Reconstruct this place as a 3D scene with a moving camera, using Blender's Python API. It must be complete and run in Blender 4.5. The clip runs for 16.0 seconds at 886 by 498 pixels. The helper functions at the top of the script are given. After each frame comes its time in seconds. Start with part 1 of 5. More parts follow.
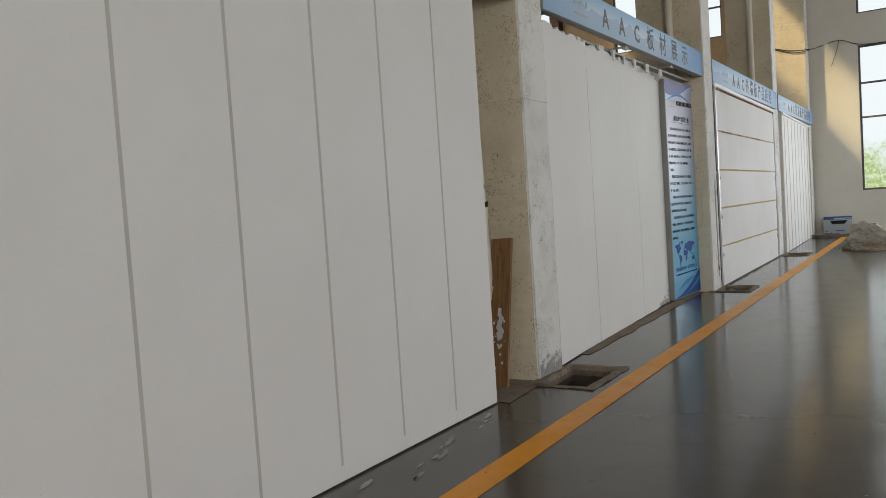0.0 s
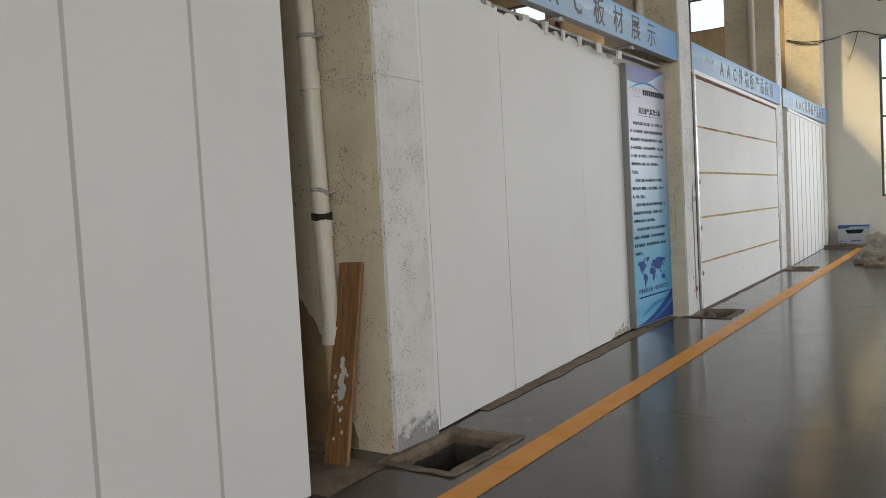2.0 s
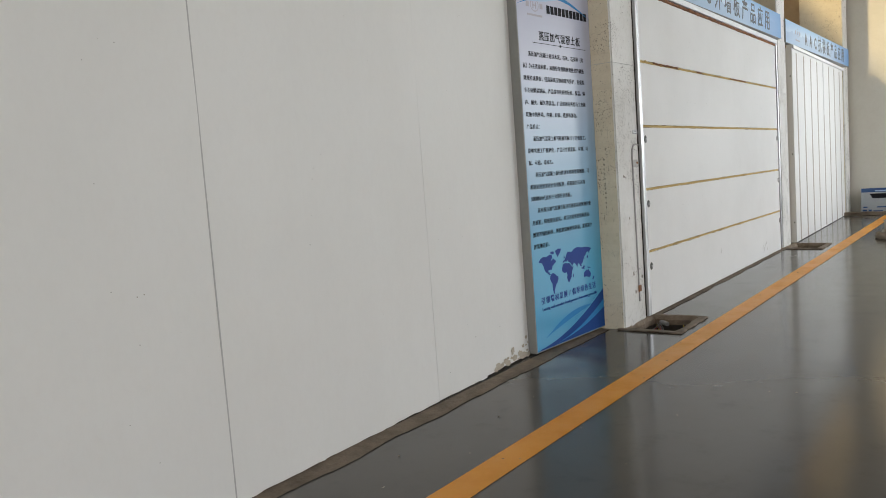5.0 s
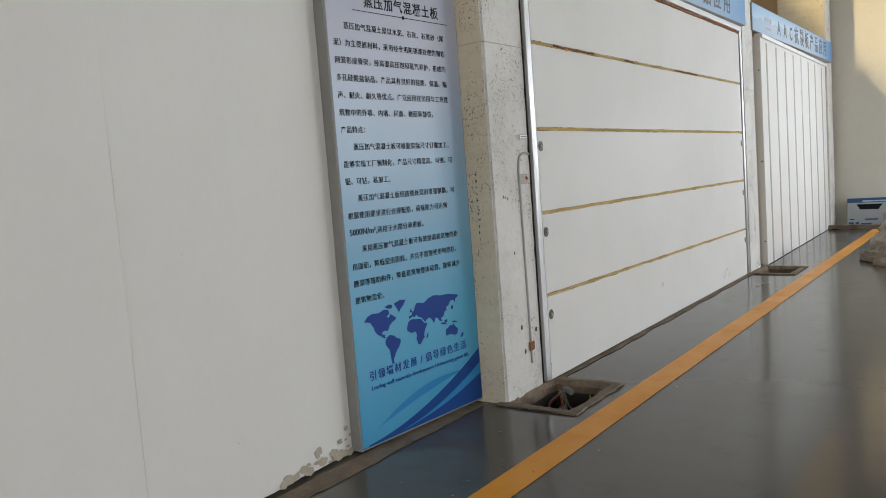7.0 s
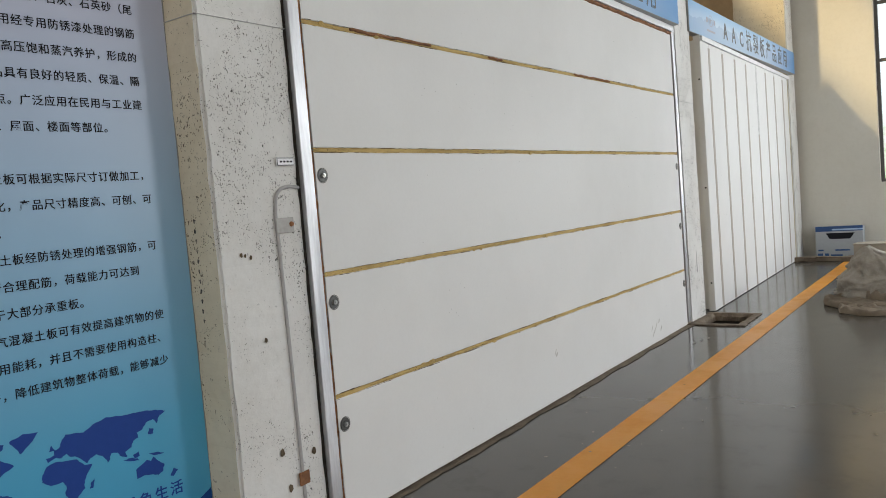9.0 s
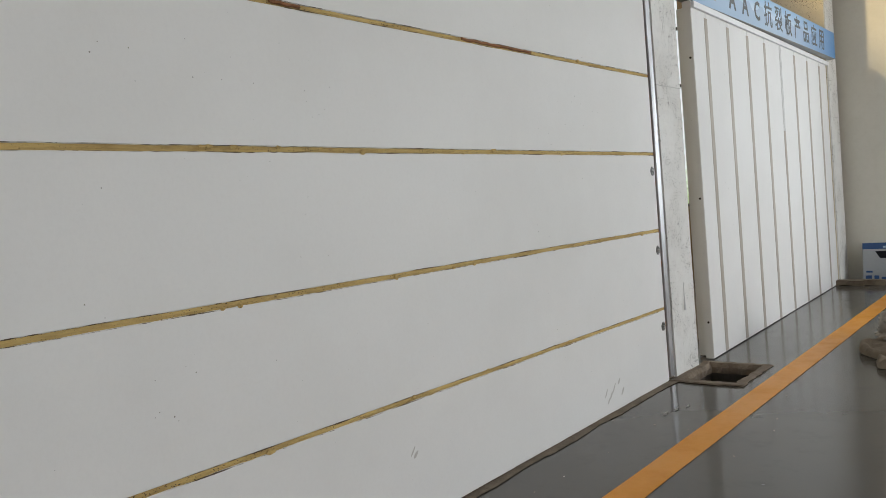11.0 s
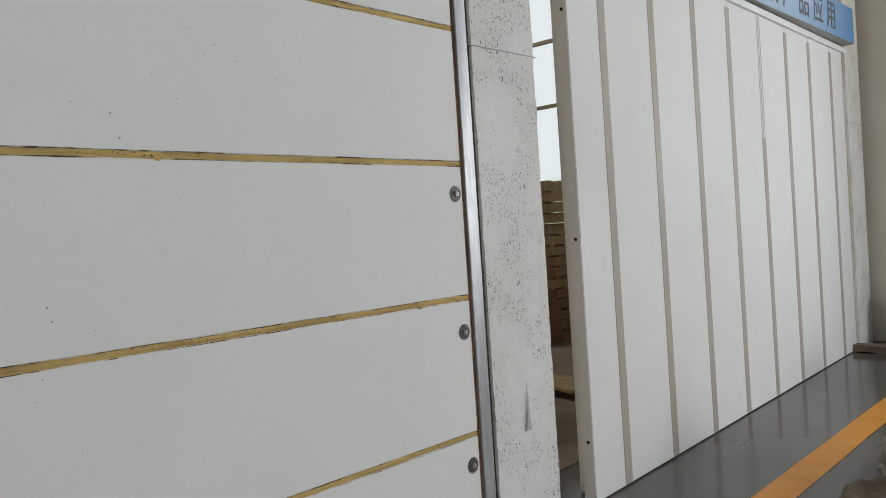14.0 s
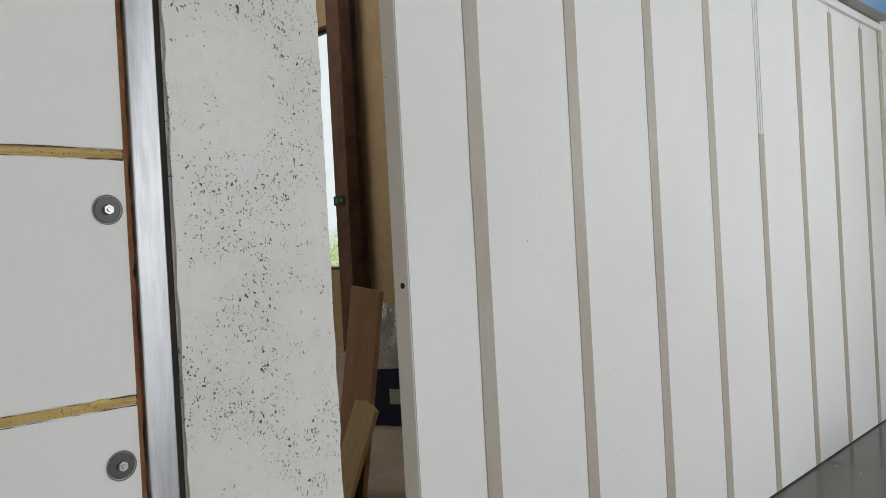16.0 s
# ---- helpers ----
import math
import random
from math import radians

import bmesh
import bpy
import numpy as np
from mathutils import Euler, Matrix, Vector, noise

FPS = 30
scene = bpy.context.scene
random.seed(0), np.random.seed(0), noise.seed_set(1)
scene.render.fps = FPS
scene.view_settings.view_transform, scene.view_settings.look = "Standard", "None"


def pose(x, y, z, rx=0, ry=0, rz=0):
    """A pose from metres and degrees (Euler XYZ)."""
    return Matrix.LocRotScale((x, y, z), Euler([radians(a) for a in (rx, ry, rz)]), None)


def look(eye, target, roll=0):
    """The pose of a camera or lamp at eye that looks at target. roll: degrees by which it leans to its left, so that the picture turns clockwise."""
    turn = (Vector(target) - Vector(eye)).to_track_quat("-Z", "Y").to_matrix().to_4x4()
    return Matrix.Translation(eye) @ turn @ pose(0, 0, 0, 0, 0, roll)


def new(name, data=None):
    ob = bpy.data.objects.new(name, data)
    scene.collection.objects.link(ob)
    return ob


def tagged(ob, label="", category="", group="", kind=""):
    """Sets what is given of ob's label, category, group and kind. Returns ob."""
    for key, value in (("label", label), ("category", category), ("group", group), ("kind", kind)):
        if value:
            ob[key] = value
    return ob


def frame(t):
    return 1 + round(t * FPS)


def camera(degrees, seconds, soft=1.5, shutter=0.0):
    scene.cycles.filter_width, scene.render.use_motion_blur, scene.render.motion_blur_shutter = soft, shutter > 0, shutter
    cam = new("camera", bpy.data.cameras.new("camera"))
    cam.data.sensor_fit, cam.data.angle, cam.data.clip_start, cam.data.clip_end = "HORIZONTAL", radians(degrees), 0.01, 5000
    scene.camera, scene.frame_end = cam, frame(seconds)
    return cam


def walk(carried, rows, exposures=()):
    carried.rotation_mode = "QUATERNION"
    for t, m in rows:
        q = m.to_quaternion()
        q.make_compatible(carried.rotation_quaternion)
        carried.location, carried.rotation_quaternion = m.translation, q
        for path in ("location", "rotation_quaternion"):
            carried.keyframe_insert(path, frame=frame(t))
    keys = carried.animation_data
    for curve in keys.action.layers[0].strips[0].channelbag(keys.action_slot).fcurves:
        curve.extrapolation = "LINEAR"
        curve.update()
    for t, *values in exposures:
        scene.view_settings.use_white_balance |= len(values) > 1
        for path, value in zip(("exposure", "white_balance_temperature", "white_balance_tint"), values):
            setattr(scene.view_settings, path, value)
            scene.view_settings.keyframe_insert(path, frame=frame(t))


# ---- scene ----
cam = camera(59.5, 16.0, soft=0.9)
PATH = [
    (0, (0.234, -0.158, 1.493), (-0.843, 1.524, 1.389), -3.8),
    (0.5, (0.329, 0.366, 1.505), (-0.739, 2.054, 1.4), -3.7),
    (1, (0.343, 0.886, 1.508), (-0.731, 2.57, 1.404), -3.6),
    (1.5, (0.368, 1.417, 1.515), (-0.727, 3.087, 1.413), -3.3),
    (2, (0.358, 1.941, 1.512), (-0.77, 3.59, 1.409), -3.1),
    (2.5, (0.345, 2.481, 1.501), (-0.814, 4.107, 1.392), -3.2),
    (3, (0.315, 3.026, 1.484), (-0.869, 4.633, 1.364), -3.4),
    (3.5, (0.273, 3.58, 1.481), (-0.927, 5.174, 1.347), -3.7),
    (4, (0.275, 4.128, 1.48), (-0.928, 5.718, 1.324), -3.9),
    (6.5, (0.126, 6.823, 1.505), (-1.043, 8.432, 1.301), -4.3),
    (7, (0.109, 7.383, 1.509), (-1.078, 8.983, 1.329), -4.3),
    (7.5, (0.076, 7.914, 1.502), (-1.114, 9.514, 1.348), -4.5),
    (8, (0.044, 8.47, 1.512), (-1.131, 10.083, 1.375), -4.4),
    (8.5, (0.037, 9.008, 1.518), (-1.124, 10.632, 1.392), -4.6),
    (9, (0.012, 9.543, 1.522), (-1.147, 11.168, 1.397), -4.7),
    (9.5, (0.006, 10.085, 1.526), (-1.171, 11.697, 1.4), -4.9),
    (12, (-0.137, 12.95, 1.486), (-1.448, 14.458, 1.405), -4.4),
    (12.5, (-0.146, 13.491, 1.497), (-1.462, 14.996, 1.422), -4.2),
    (13, (-0.22, 13.996, 1.49), (-1.541, 15.495, 1.431), -4.2),
    (13.5, (-0.274, 14.497, 1.508), (-1.617, 15.978, 1.46), -4.0),
    (14, (-0.323, 14.981, 1.509), (-1.694, 16.437, 1.464), -3.8),
    (14.5, (-0.447, 15.485, 1.517), (-1.837, 16.923, 1.473), -3.8),
    (15, (-0.551, 15.976, 1.525), (-1.963, 17.392, 1.484), -3.6),
    (15.5, (-0.688, 16.446, 1.544), (-2.113, 17.848, 1.503), -3.5),
    (16, (-0.742, 16.832, 1.543), (-2.181, 18.22, 1.534), -3.1),
]
walk(cam, [(t, look(eye, target, roll)) for t, eye, target, roll in PATH],
     exposures=[(0.0, -0.32), (1.5, -0.24), (3.0, -0.08), (4.0, 0.03), (7.0, -0.12), (8.0, -0.10), (9.5, -0.14), (12.0, -0.46), (13.5, -0.52), (14.5, -0.52), (16.0, -0.42)])


# ---- sun, sky and lamps ----
SUN_WAY = Vector((0.62, 1.0, -0.80)).normalized()          # the way the sunlight travels
world = bpy.data.worlds.new("sky")
scene.world = world
world.use_nodes = True
_bg = world.node_tree.nodes["Background"]
_sky = world.node_tree.nodes.new("ShaderNodeTexSky")
_sky.sky_type, _sky.sun_disc = "NISHITA", False
_sky.sun_elevation = math.asin(-SUN_WAY.z)
_sky.sun_rotation = math.atan2(-SUN_WAY.x, -SUN_WAY.y)
world.node_tree.links.new(_sky.outputs[0], _bg.inputs[0])
_bg.inputs[1].default_value = 0.15


def lamp_sun():
    d = bpy.data.lights.new("sun", "SUN")
    d.energy, d.angle, d.color = 3.4, radians(4.0), (1.0, 0.76, 0.38)
    ob = new("sun", d)
    ob.matrix_world = look((0, 0, 30), Vector((0, 0, 30)) + SUN_WAY)


def lamp_area(x, y, z, target, w, h, watts, colour=(1, 1, 1)):
    d = bpy.data.lights.new("daylight", "AREA")
    d.shape, d.size, d.size_y, d.energy, d.color = "RECTANGLE", w, h, watts, colour
    ob = new("daylight", d)
    ob.matrix_world = look((x, y, z), target)
    return ob


HALL_TOP, BACK_Y = 8.6, -7.0
lamp_sun()
# daylight for unseen side-wall windows and hall roof lights, strength set bay by bay
for _y, _w, _c in ((-2.0, 10, (1.0, 0.94, 0.92)), (4.0, 115, (1.0, 0.945, 0.935)), (10.0, 108, (1.0, 0.97, 0.97)), (16.0, 45, (0.99, 0.98, 1.0)), (21.5, 600, (0.94, 0.965, 1.0))):
    lamp_area(11.6, _y, 3.3, (0, _y, 3.1), 3.4, 4.0, _w, _c)
for _y, _w in ((1.0, 30), (9.0, 55), (17.0, 35)):
    lamp_area(5.0, _y, HALL_TOP - 0.12, (5.0, _y + 0.001, 0), 1.6, 5.0, _w, (1.0, 0.98, 0.98))
# added daylight in back-wall windows out of view, to brighten the column sides
for _x, _w in ((-0.7, 110), (7.5, 660)):
    lamp_area(_x, BACK_Y + 0.06, 3.3, (_x, 0, 3.1), 3.4, 4.0, _w, (1.0, 0.95, 0.90))
# end-wall window lamps, kept out of view, that brighten the far panels
lamp_area(5.9, 24.25, 3.2, (5.9, 0, 3.0), 3.4, 4.0, 300, (0.95, 0.98, 1.0))
lamp_area(0.75, 24.30, 2.45, (0.75, 0, 2.3), 2.2, 2.4, 165, (0.90, 0.955, 1.0))
# unseen roof light added to brighten the neighbouring hall's floor
lamp_area(-11.0, 19.0, HALL_TOP - 0.25, (-11.0, 19.001, 0), 2.0, 5.0, 340, (1.0, 0.93, 0.84))


# ---- materials ----
def ramp(nt, fac, stops):
    r = nt.nodes.new("ShaderNodeValToRGB")
    els = r.color_ramp.elements
    while len(els) < len(stops):
        els.new(0.5)
    for e, (p, c) in zip(els, stops):
        e.position, e.color = p, (*c, 1) if len(c) == 3 else c
    nt.links.new(fac, r.inputs[0])
    return r.outputs[0]


def noise_of(nt, vec, scale, detail=4.0, rough=0.6):
    n = nt.nodes.new("ShaderNodeTexNoise")
    n.inputs["Scale"].default_value, n.inputs["Detail"].default_value, n.inputs["Roughness"].default_value = scale, detail, rough
    nt.links.new(vec, n.inputs["Vector"])
    return n.outputs["Fac"]


def blend(nt, fac, a, b, mode="MIX"):
    m = nt.nodes.new("ShaderNodeMix")
    m.data_type, m.blend_type = "RGBA", mode
    for sock, v in ((m.inputs[0], fac), (m.inputs[6], a), (m.inputs[7], b)):
        if isinstance(v, (int, float)):
            sock.default_value = v
        elif isinstance(v, tuple):
            sock.default_value = (*v, 1)
        else:
            nt.links.new(v, sock)
    return m.outputs[2]


def start(name):
    m = bpy.data.materials.new(name)
    m.use_nodes = True
    nt = m.node_tree
    return m, nt, nt.nodes["Principled BSDF"]


def place_of(nt, squash=(1, 1, 1)):
    g = nt.nodes.new("ShaderNodeNewGeometry")
    mp = nt.nodes.new("ShaderNodeMapping")
    mp.inputs["Scale"].default_value = squash
    nt.links.new(g.outputs["Position"], mp.inputs["Vector"])
    return mp.outputs[0]


def bumped(nt, bsdf, height, strength, dist):
    b = nt.nodes.new("ShaderNodeBump")
    b.inputs["Strength"].default_value, b.inputs["Distance"].default_value = strength, dist
    nt.links.new(height, b.inputs["Height"])
    nt.links.new(b.outputs[0], bsdf.inputs["Normal"])


def surface(name, colour, dark, rough=0.6, metal=0.0, broad=1.2, fine=40.0, squash=(1, 1, 1), relief=0.15, dist=0.004, amount=0.6, pits=None, vary=0.0):
    """A surface with broad stains, fine grain, relief, and, if given, pits: (scale, size, colour)."""
    m, nt, b = start(name)
    v = place_of(nt, squash)
    big, small = noise_of(nt, v, broad, 5, 0.65), noise_of(nt, v, fine, 5, 0.7)
    col = blend(nt, ramp(nt, big, [(0.42, (0, 0, 0)), (0.75, (amount,) * 3)]), colour, dark)
    col = blend(nt, ramp(nt, small, [(0.45, (0, 0, 0)), (0.8, (amount * 0.55,) * 3)]), col, dark)
    height = small
    if pits:                                                  # (cells a metre, size, colour, how many)
        vo = nt.nodes.new("ShaderNodeTexVoronoi")
        vo.inputs["Scale"].default_value = pits[0]
        tall = place_of(nt, (1, 1, 0.62) if len(pits) > 4 else (1, 1, 1))
        nt.links.new(blend(nt, 0.012 if len(pits) < 5 else 0.03, tall, noise_colour(nt, v, pits[0] * 0.6)), vo.inputs["Vector"])
        room = ramp(nt, noise_of(nt, v, 3.2, 4, 0.7), [(0.62 - pits[3], (0.02,) * 3), (0.80 - pits[3], (1, 1, 1))])
        tell = nt.nodes.new("ShaderNodeSeparateColor")
        nt.links.new(vo.outputs["Color"], tell.inputs[0])
        size = nt.nodes.new("ShaderNodeMath")
        size.operation = "MULTIPLY"
        nt.links.new(room, size.inputs[0])
        nt.links.new(tell.outputs[0], size.inputs[1])
        near = nt.nodes.new("ShaderNodeMath")
        near.operation = "DIVIDE"
        nt.links.new(vo.outputs["Distance"], near.inputs[0])
        nt.links.new(size.outputs[0], near.inputs[1])
        hole = ramp(nt, near.outputs[0], [(pits[1], (1, 1, 1)), (pits[1] * 1.35, (0, 0, 0))])
        if len(pits) > 4:                                     # torn chips: (how fine, how few)
            chip = noise_of(nt, v, pits[4], 6, 0.62)
            few = nt.nodes.new("ShaderNodeMath")
            few.operation = "MULTIPLY"
            nt.links.new(ramp(nt, chip, [(pits[5], (0, 0, 0)), (pits[5] + 0.02, (0.8,) * 3)]), few.inputs[0])
            nt.links.new(ramp(nt, noise_of(nt, v, 2.1, 4, 0.7), [(0.45, (0.1,) * 3), (0.6, (1, 1, 1))]), few.inputs[1])
            most = nt.nodes.new("ShaderNodeMath")
            most.operation = "MAXIMUM"
            nt.links.new(few.outputs[0], most.inputs[0])
            nt.links.new(hole, most.inputs[1])
            hole = most.outputs[0]
        col = blend(nt, hole, col, pits[2])
        deep = nt.nodes.new("ShaderNodeMath")
        deep.operation = "SUBTRACT"
        nt.links.new(small, deep.inputs[0])
        nt.links.new(hole, deep.inputs[1])
        height = deep.outputs[0]
    if vary:
        oi = nt.nodes.new("ShaderNodeObjectInfo")
        col = blend(nt, ramp(nt, oi.outputs["Random"], [(0, (0, 0, 0)), (1, (vary,) * 3)]), col, dark)
    nt.links.new(col, b.inputs["Base Color"])
    nt.links.new(ramp(nt, big, [(0.3, (rough * 0.85,) * 3), (0.7, (min(1, rough * 1.15),) * 3)]), b.inputs["Roughness"])
    b.inputs["Metallic"].default_value = metal
    bumped(nt, b, height, relief, dist)
    return m


def noise_colour(nt, vec, scale):
    n = nt.nodes.new("ShaderNodeTexNoise")
    n.inputs["Scale"].default_value = scale
    nt.links.new(vec, n.inputs["Vector"])
    return n.outputs["Color"]


def plain(name, colour, rough=0.5, metal=0.0, sheen=0.5):
    m, nt, b = start(name)
    v = place_of(nt)
    f = noise_of(nt, v, 30, 3)
    d = tuple(c * 0.85 for c in colour)
    nt.links.new(blend(nt, f, colour, d), b.inputs["Base Color"])
    b.inputs["Roughness"].default_value, b.inputs["Metallic"].default_value = rough, metal
    b.inputs["Specular IOR Level"].default_value = sheen
    return m


AAC = surface("aerated_concrete_panel", (0.74, 0.738, 0.725), (0.64, 0.635, 0.615), 0.75, broad=0.9, fine=55, relief=0.16, dist=0.003, amount=0.42, pits=(24, 0.065, (0.20, 0.19, 0.17), 0.20), vary=0.12)
AAC_EDGE = surface("panel_joint_groove", (0.47, 0.465, 0.45), (0.36, 0.355, 0.34), 0.85, broad=3, fine=60, amount=0.5)
PLASTER = surface("white_render_panel", (0.76, 0.757, 0.735), (0.66, 0.65, 0.62), 0.7, broad=0.8, fine=30, squash=(1, 1, 0.6), relief=0.10, dist=0.003, amount=0.34, pits=(15, 0.045, (0.24, 0.22, 0.19), 0.2), vary=0.08)
JOINT = surface("smooth_joint_filler", (0.50, 0.485, 0.455), (0.40, 0.385, 0.355), 0.8, broad=3, fine=60, relief=0.05, amount=0.4)
FOAM = surface("foam_joint_filler", (0.64, 0.46, 0.17), (0.26, 0.165, 0.07), 0.9, broad=14, fine=80, squash=(1, 0.22, 1.4), relief=0.9, dist=0.012, amount=0.65, pits=(120, 0.30, (0.09, 0.06, 0.03), 0.22))
RUST = surface("rusty_seam", (0.30, 0.13, 0.05), (0.08, 0.04, 0.025), 0.9, broad=8, fine=60, relief=0.7, dist=0.008, amount=0.9)
TAPE = surface("joint_tape", (0.40, 0.36, 0.305), (0.28, 0.245, 0.20), 0.6, broad=4, fine=50, squash=(1, 1, 0.3), relief=0.15, amount=0.5)
WHITEWASH = surface("whitewashed_concrete", (0.72, 0.715, 0.69), (0.52, 0.50, 0.46), 0.8, broad=1.6, fine=24, relief=0.35, dist=0.006, amount=0.55, pits=(118, 0.36, (0.055, 0.05, 0.045), 0.222, 42, 0.655))
CREAM = surface("cream_painted_concrete", (0.72, 0.65, 0.50), (0.52, 0.45, 0.32), 0.8, broad=1.4, fine=22, relief=0.3, dist=0.006, amount=0.6, pits=(105, 0.37, (0.10, 0.075, 0.05), 0.215, 36, 0.65))
WALL = surface("cream_wall_paint", (0.70, 0.68, 0.61), (0.56, 0.53, 0.45), 0.8, broad=0.5, fine=14, relief=0.12, amount=0.5)
DULL_WALL = surface("dusty_wall", (0.50, 0.37, 0.21), (0.30, 0.215, 0.125), 0.9, broad=0.7, fine=10, amount=0.6)
ROOF = surface("roof_sheet", (0.30, 0.29, 0.27), (0.20, 0.19, 0.17), 0.7, broad=0.6, fine=8, amount=0.5)
DUST = surface("dusty_concrete", (0.36, 0.29, 0.215), (0.22, 0.175, 0.13), 0.9, broad=1.5, fine=20, amount=0.7)
# the west wall's dimness is put into this colour
DARK_WALL = surface("dimmed_wall", (0.17, 0.145, 0.11), (0.10, 0.085, 0.065), 0.9, broad=0.7, fine=10, amount=0.6)
DIRT = surface("bare_dirty_concrete", (0.23, 0.178, 0.128), (0.09, 0.068, 0.048), 0.95, broad=5, fine=45, relief=0.7, dist=0.012, amount=0.8)
# much darker than the rim's concrete, used only inside the pits
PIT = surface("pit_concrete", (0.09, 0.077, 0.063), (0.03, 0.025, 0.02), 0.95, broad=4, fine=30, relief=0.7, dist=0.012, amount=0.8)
STEEL = surface("galvanised_steel", (0.50, 0.505, 0.52), (0.20, 0.20, 0.205), 0.46, metal=0.9, broad=9, fine=70, squash=(1, 1, 0.10), relief=0.12, amount=0.75)
CASE_GREY = surface("grey_sign_case", (0.27, 0.275, 0.265), (0.19, 0.19, 0.18), 0.45, broad=4, fine=30, amount=0.4)
IRON = surface("painted_iron", (0.42, 0.41, 0.39), (0.22, 0.19, 0.16), 0.55, broad=6, fine=40, amount=0.6)
DARK = surface("dark_iron", (0.035, 0.033, 0.032), (0.02, 0.018, 0.016), 0.5, broad=3, fine=30)
RUSTY_BEAM = surface("rusty_steel_beam", (0.16, 0.085, 0.05), (0.06, 0.035, 0.025), 0.75, broad=3, fine=25, amount=0.8)
WHITE_TRIM = surface("white_metal_trim", (0.80, 0.81, 0.83), (0.66, 0.66, 0.66), 0.35, broad=3, fine=30, relief=0.04, amount=0.3)
PVC = surface("old_white_pvc", (0.74, 0.71, 0.62), (0.52, 0.46, 0.34), 0.4, broad=3, fine=20, squash=(1, 1, 0.3), relief=0.05, amount=0.6)
PVC_STAINED = surface("stained_pvc", (0.58, 0.47, 0.28), (0.36, 0.25, 0.12), 0.5, broad=4, fine=20, squash=(1, 1, 0.3), relief=0.05, amount=0.8)
SPLASH = surface("splashed_dirt", (0.50, 0.45, 0.37), (0.34, 0.29, 0.22), 0.9, broad=12, fine=60, amount=0.7)
# black of the pipe's break, and of shade painted into gaps and holes
NEAR_BLACK = plain("near_black", (0.03, 0.025, 0.02), 0.9)
GAP_BROWN = surface("dark_joint_gap", (0.12, 0.085, 0.05), (0.04, 0.03, 0.02), 0.95, broad=20, fine=80, amount=0.8)
SACK = surface("sackcloth", (0.42, 0.385, 0.33), (0.24, 0.21, 0.17), 0.9, broad=7, fine=60, relief=0.8, dist=0.012, amount=0.75)
SACK_TAN = surface("tan_sackcloth", (0.27, 0.215, 0.155), (0.14, 0.11, 0.078), 0.9, broad=6, fine=60, relief=0.7, dist=0.01, amount=0.75)
PLASTIC_FILM = surface("clear_film", (0.84, 0.84, 0.83), (0.45, 0.45, 0.45), 0.18, metal=0.35, broad=10, fine=18, relief=1.0, dist=0.06, amount=0.6)
CARDBOARD = surface("cardboard", (0.36, 0.21, 0.11), (0.26, 0.15, 0.08), 0.8, broad=3, fine=30, amount=0.5)
PALE_WOOD = surface("pale_timber", (0.52, 0.38, 0.20), (0.34, 0.22, 0.10), 0.7, broad=3, fine=24, squash=(4, 4, 0.4), amount=0.7)
BLUE_SHEET = plain("blue_sheet", (0.02, 0.03, 0.09), 0.35)
INK = plain("dark_ink", (0.012, 0.013, 0.018), 0.6, sheen=0.12)
INK_GREY = plain("sign_letter_grey", (0.085, 0.095, 0.11), 0.5)
MAP_BLUE = plain("map_blue", (0.022, 0.065, 0.30), 0.5, sheen=0.15)
WAVE_DARK = plain("wave_navy", (0.012, 0.065, 0.27), 0.5, sheen=0.15)
WAVE_MID = plain("wave_blue", (0.03, 0.24, 0.55), 0.5, sheen=0.2)
WAVE_PALE = plain("wave_pale", (0.40, 0.58, 0.78), 0.4)
WAVE_VIOLET = plain("wave_violet", (0.13, 0.14, 0.40), 0.4)
LOGO = plain("logo_grey", (0.42, 0.40, 0.46), 0.5)
WASHER = plain("dull_zinc_washer", (0.085, 0.085, 0.082), 0.5, 0.5)
BOLT_ZINC = plain("bright_zinc_bolt", (0.46, 0.46, 0.45), 0.35, 0.8)
BOLT_SHADE = plain("bolt_recess_shade", (0.20, 0.195, 0.18), 0.9)
# carton white with the shade it stands in put into the colour
BOX_WHITE_SHADED = plain("printed_carton_white_shaded", (0.40, 0.43, 0.46), 0.5)
BOX_BLUE = plain("printed_carton_blue", (0.02, 0.08, 0.24), 0.5)
WIRE_RED = plain("red_wire", (0.35, 0.04, 0.03), 0.4)
WIRE_YELLOW = plain("yellow_wire", (0.5, 0.38, 0.05), 0.4)
WIRE_GREY = plain("grey_wire", (0.28, 0.28, 0.27), 0.5)
FRAME_GREY = plain("window_frame_grey", (0.10, 0.095, 0.09), 0.5)
PAPER = plain("notice_paper", (0.55, 0.60, 0.50), 0.6)
NOTICE_GREEN = plain("notice_green", (0.05, 0.30, 0.16), 0.6)


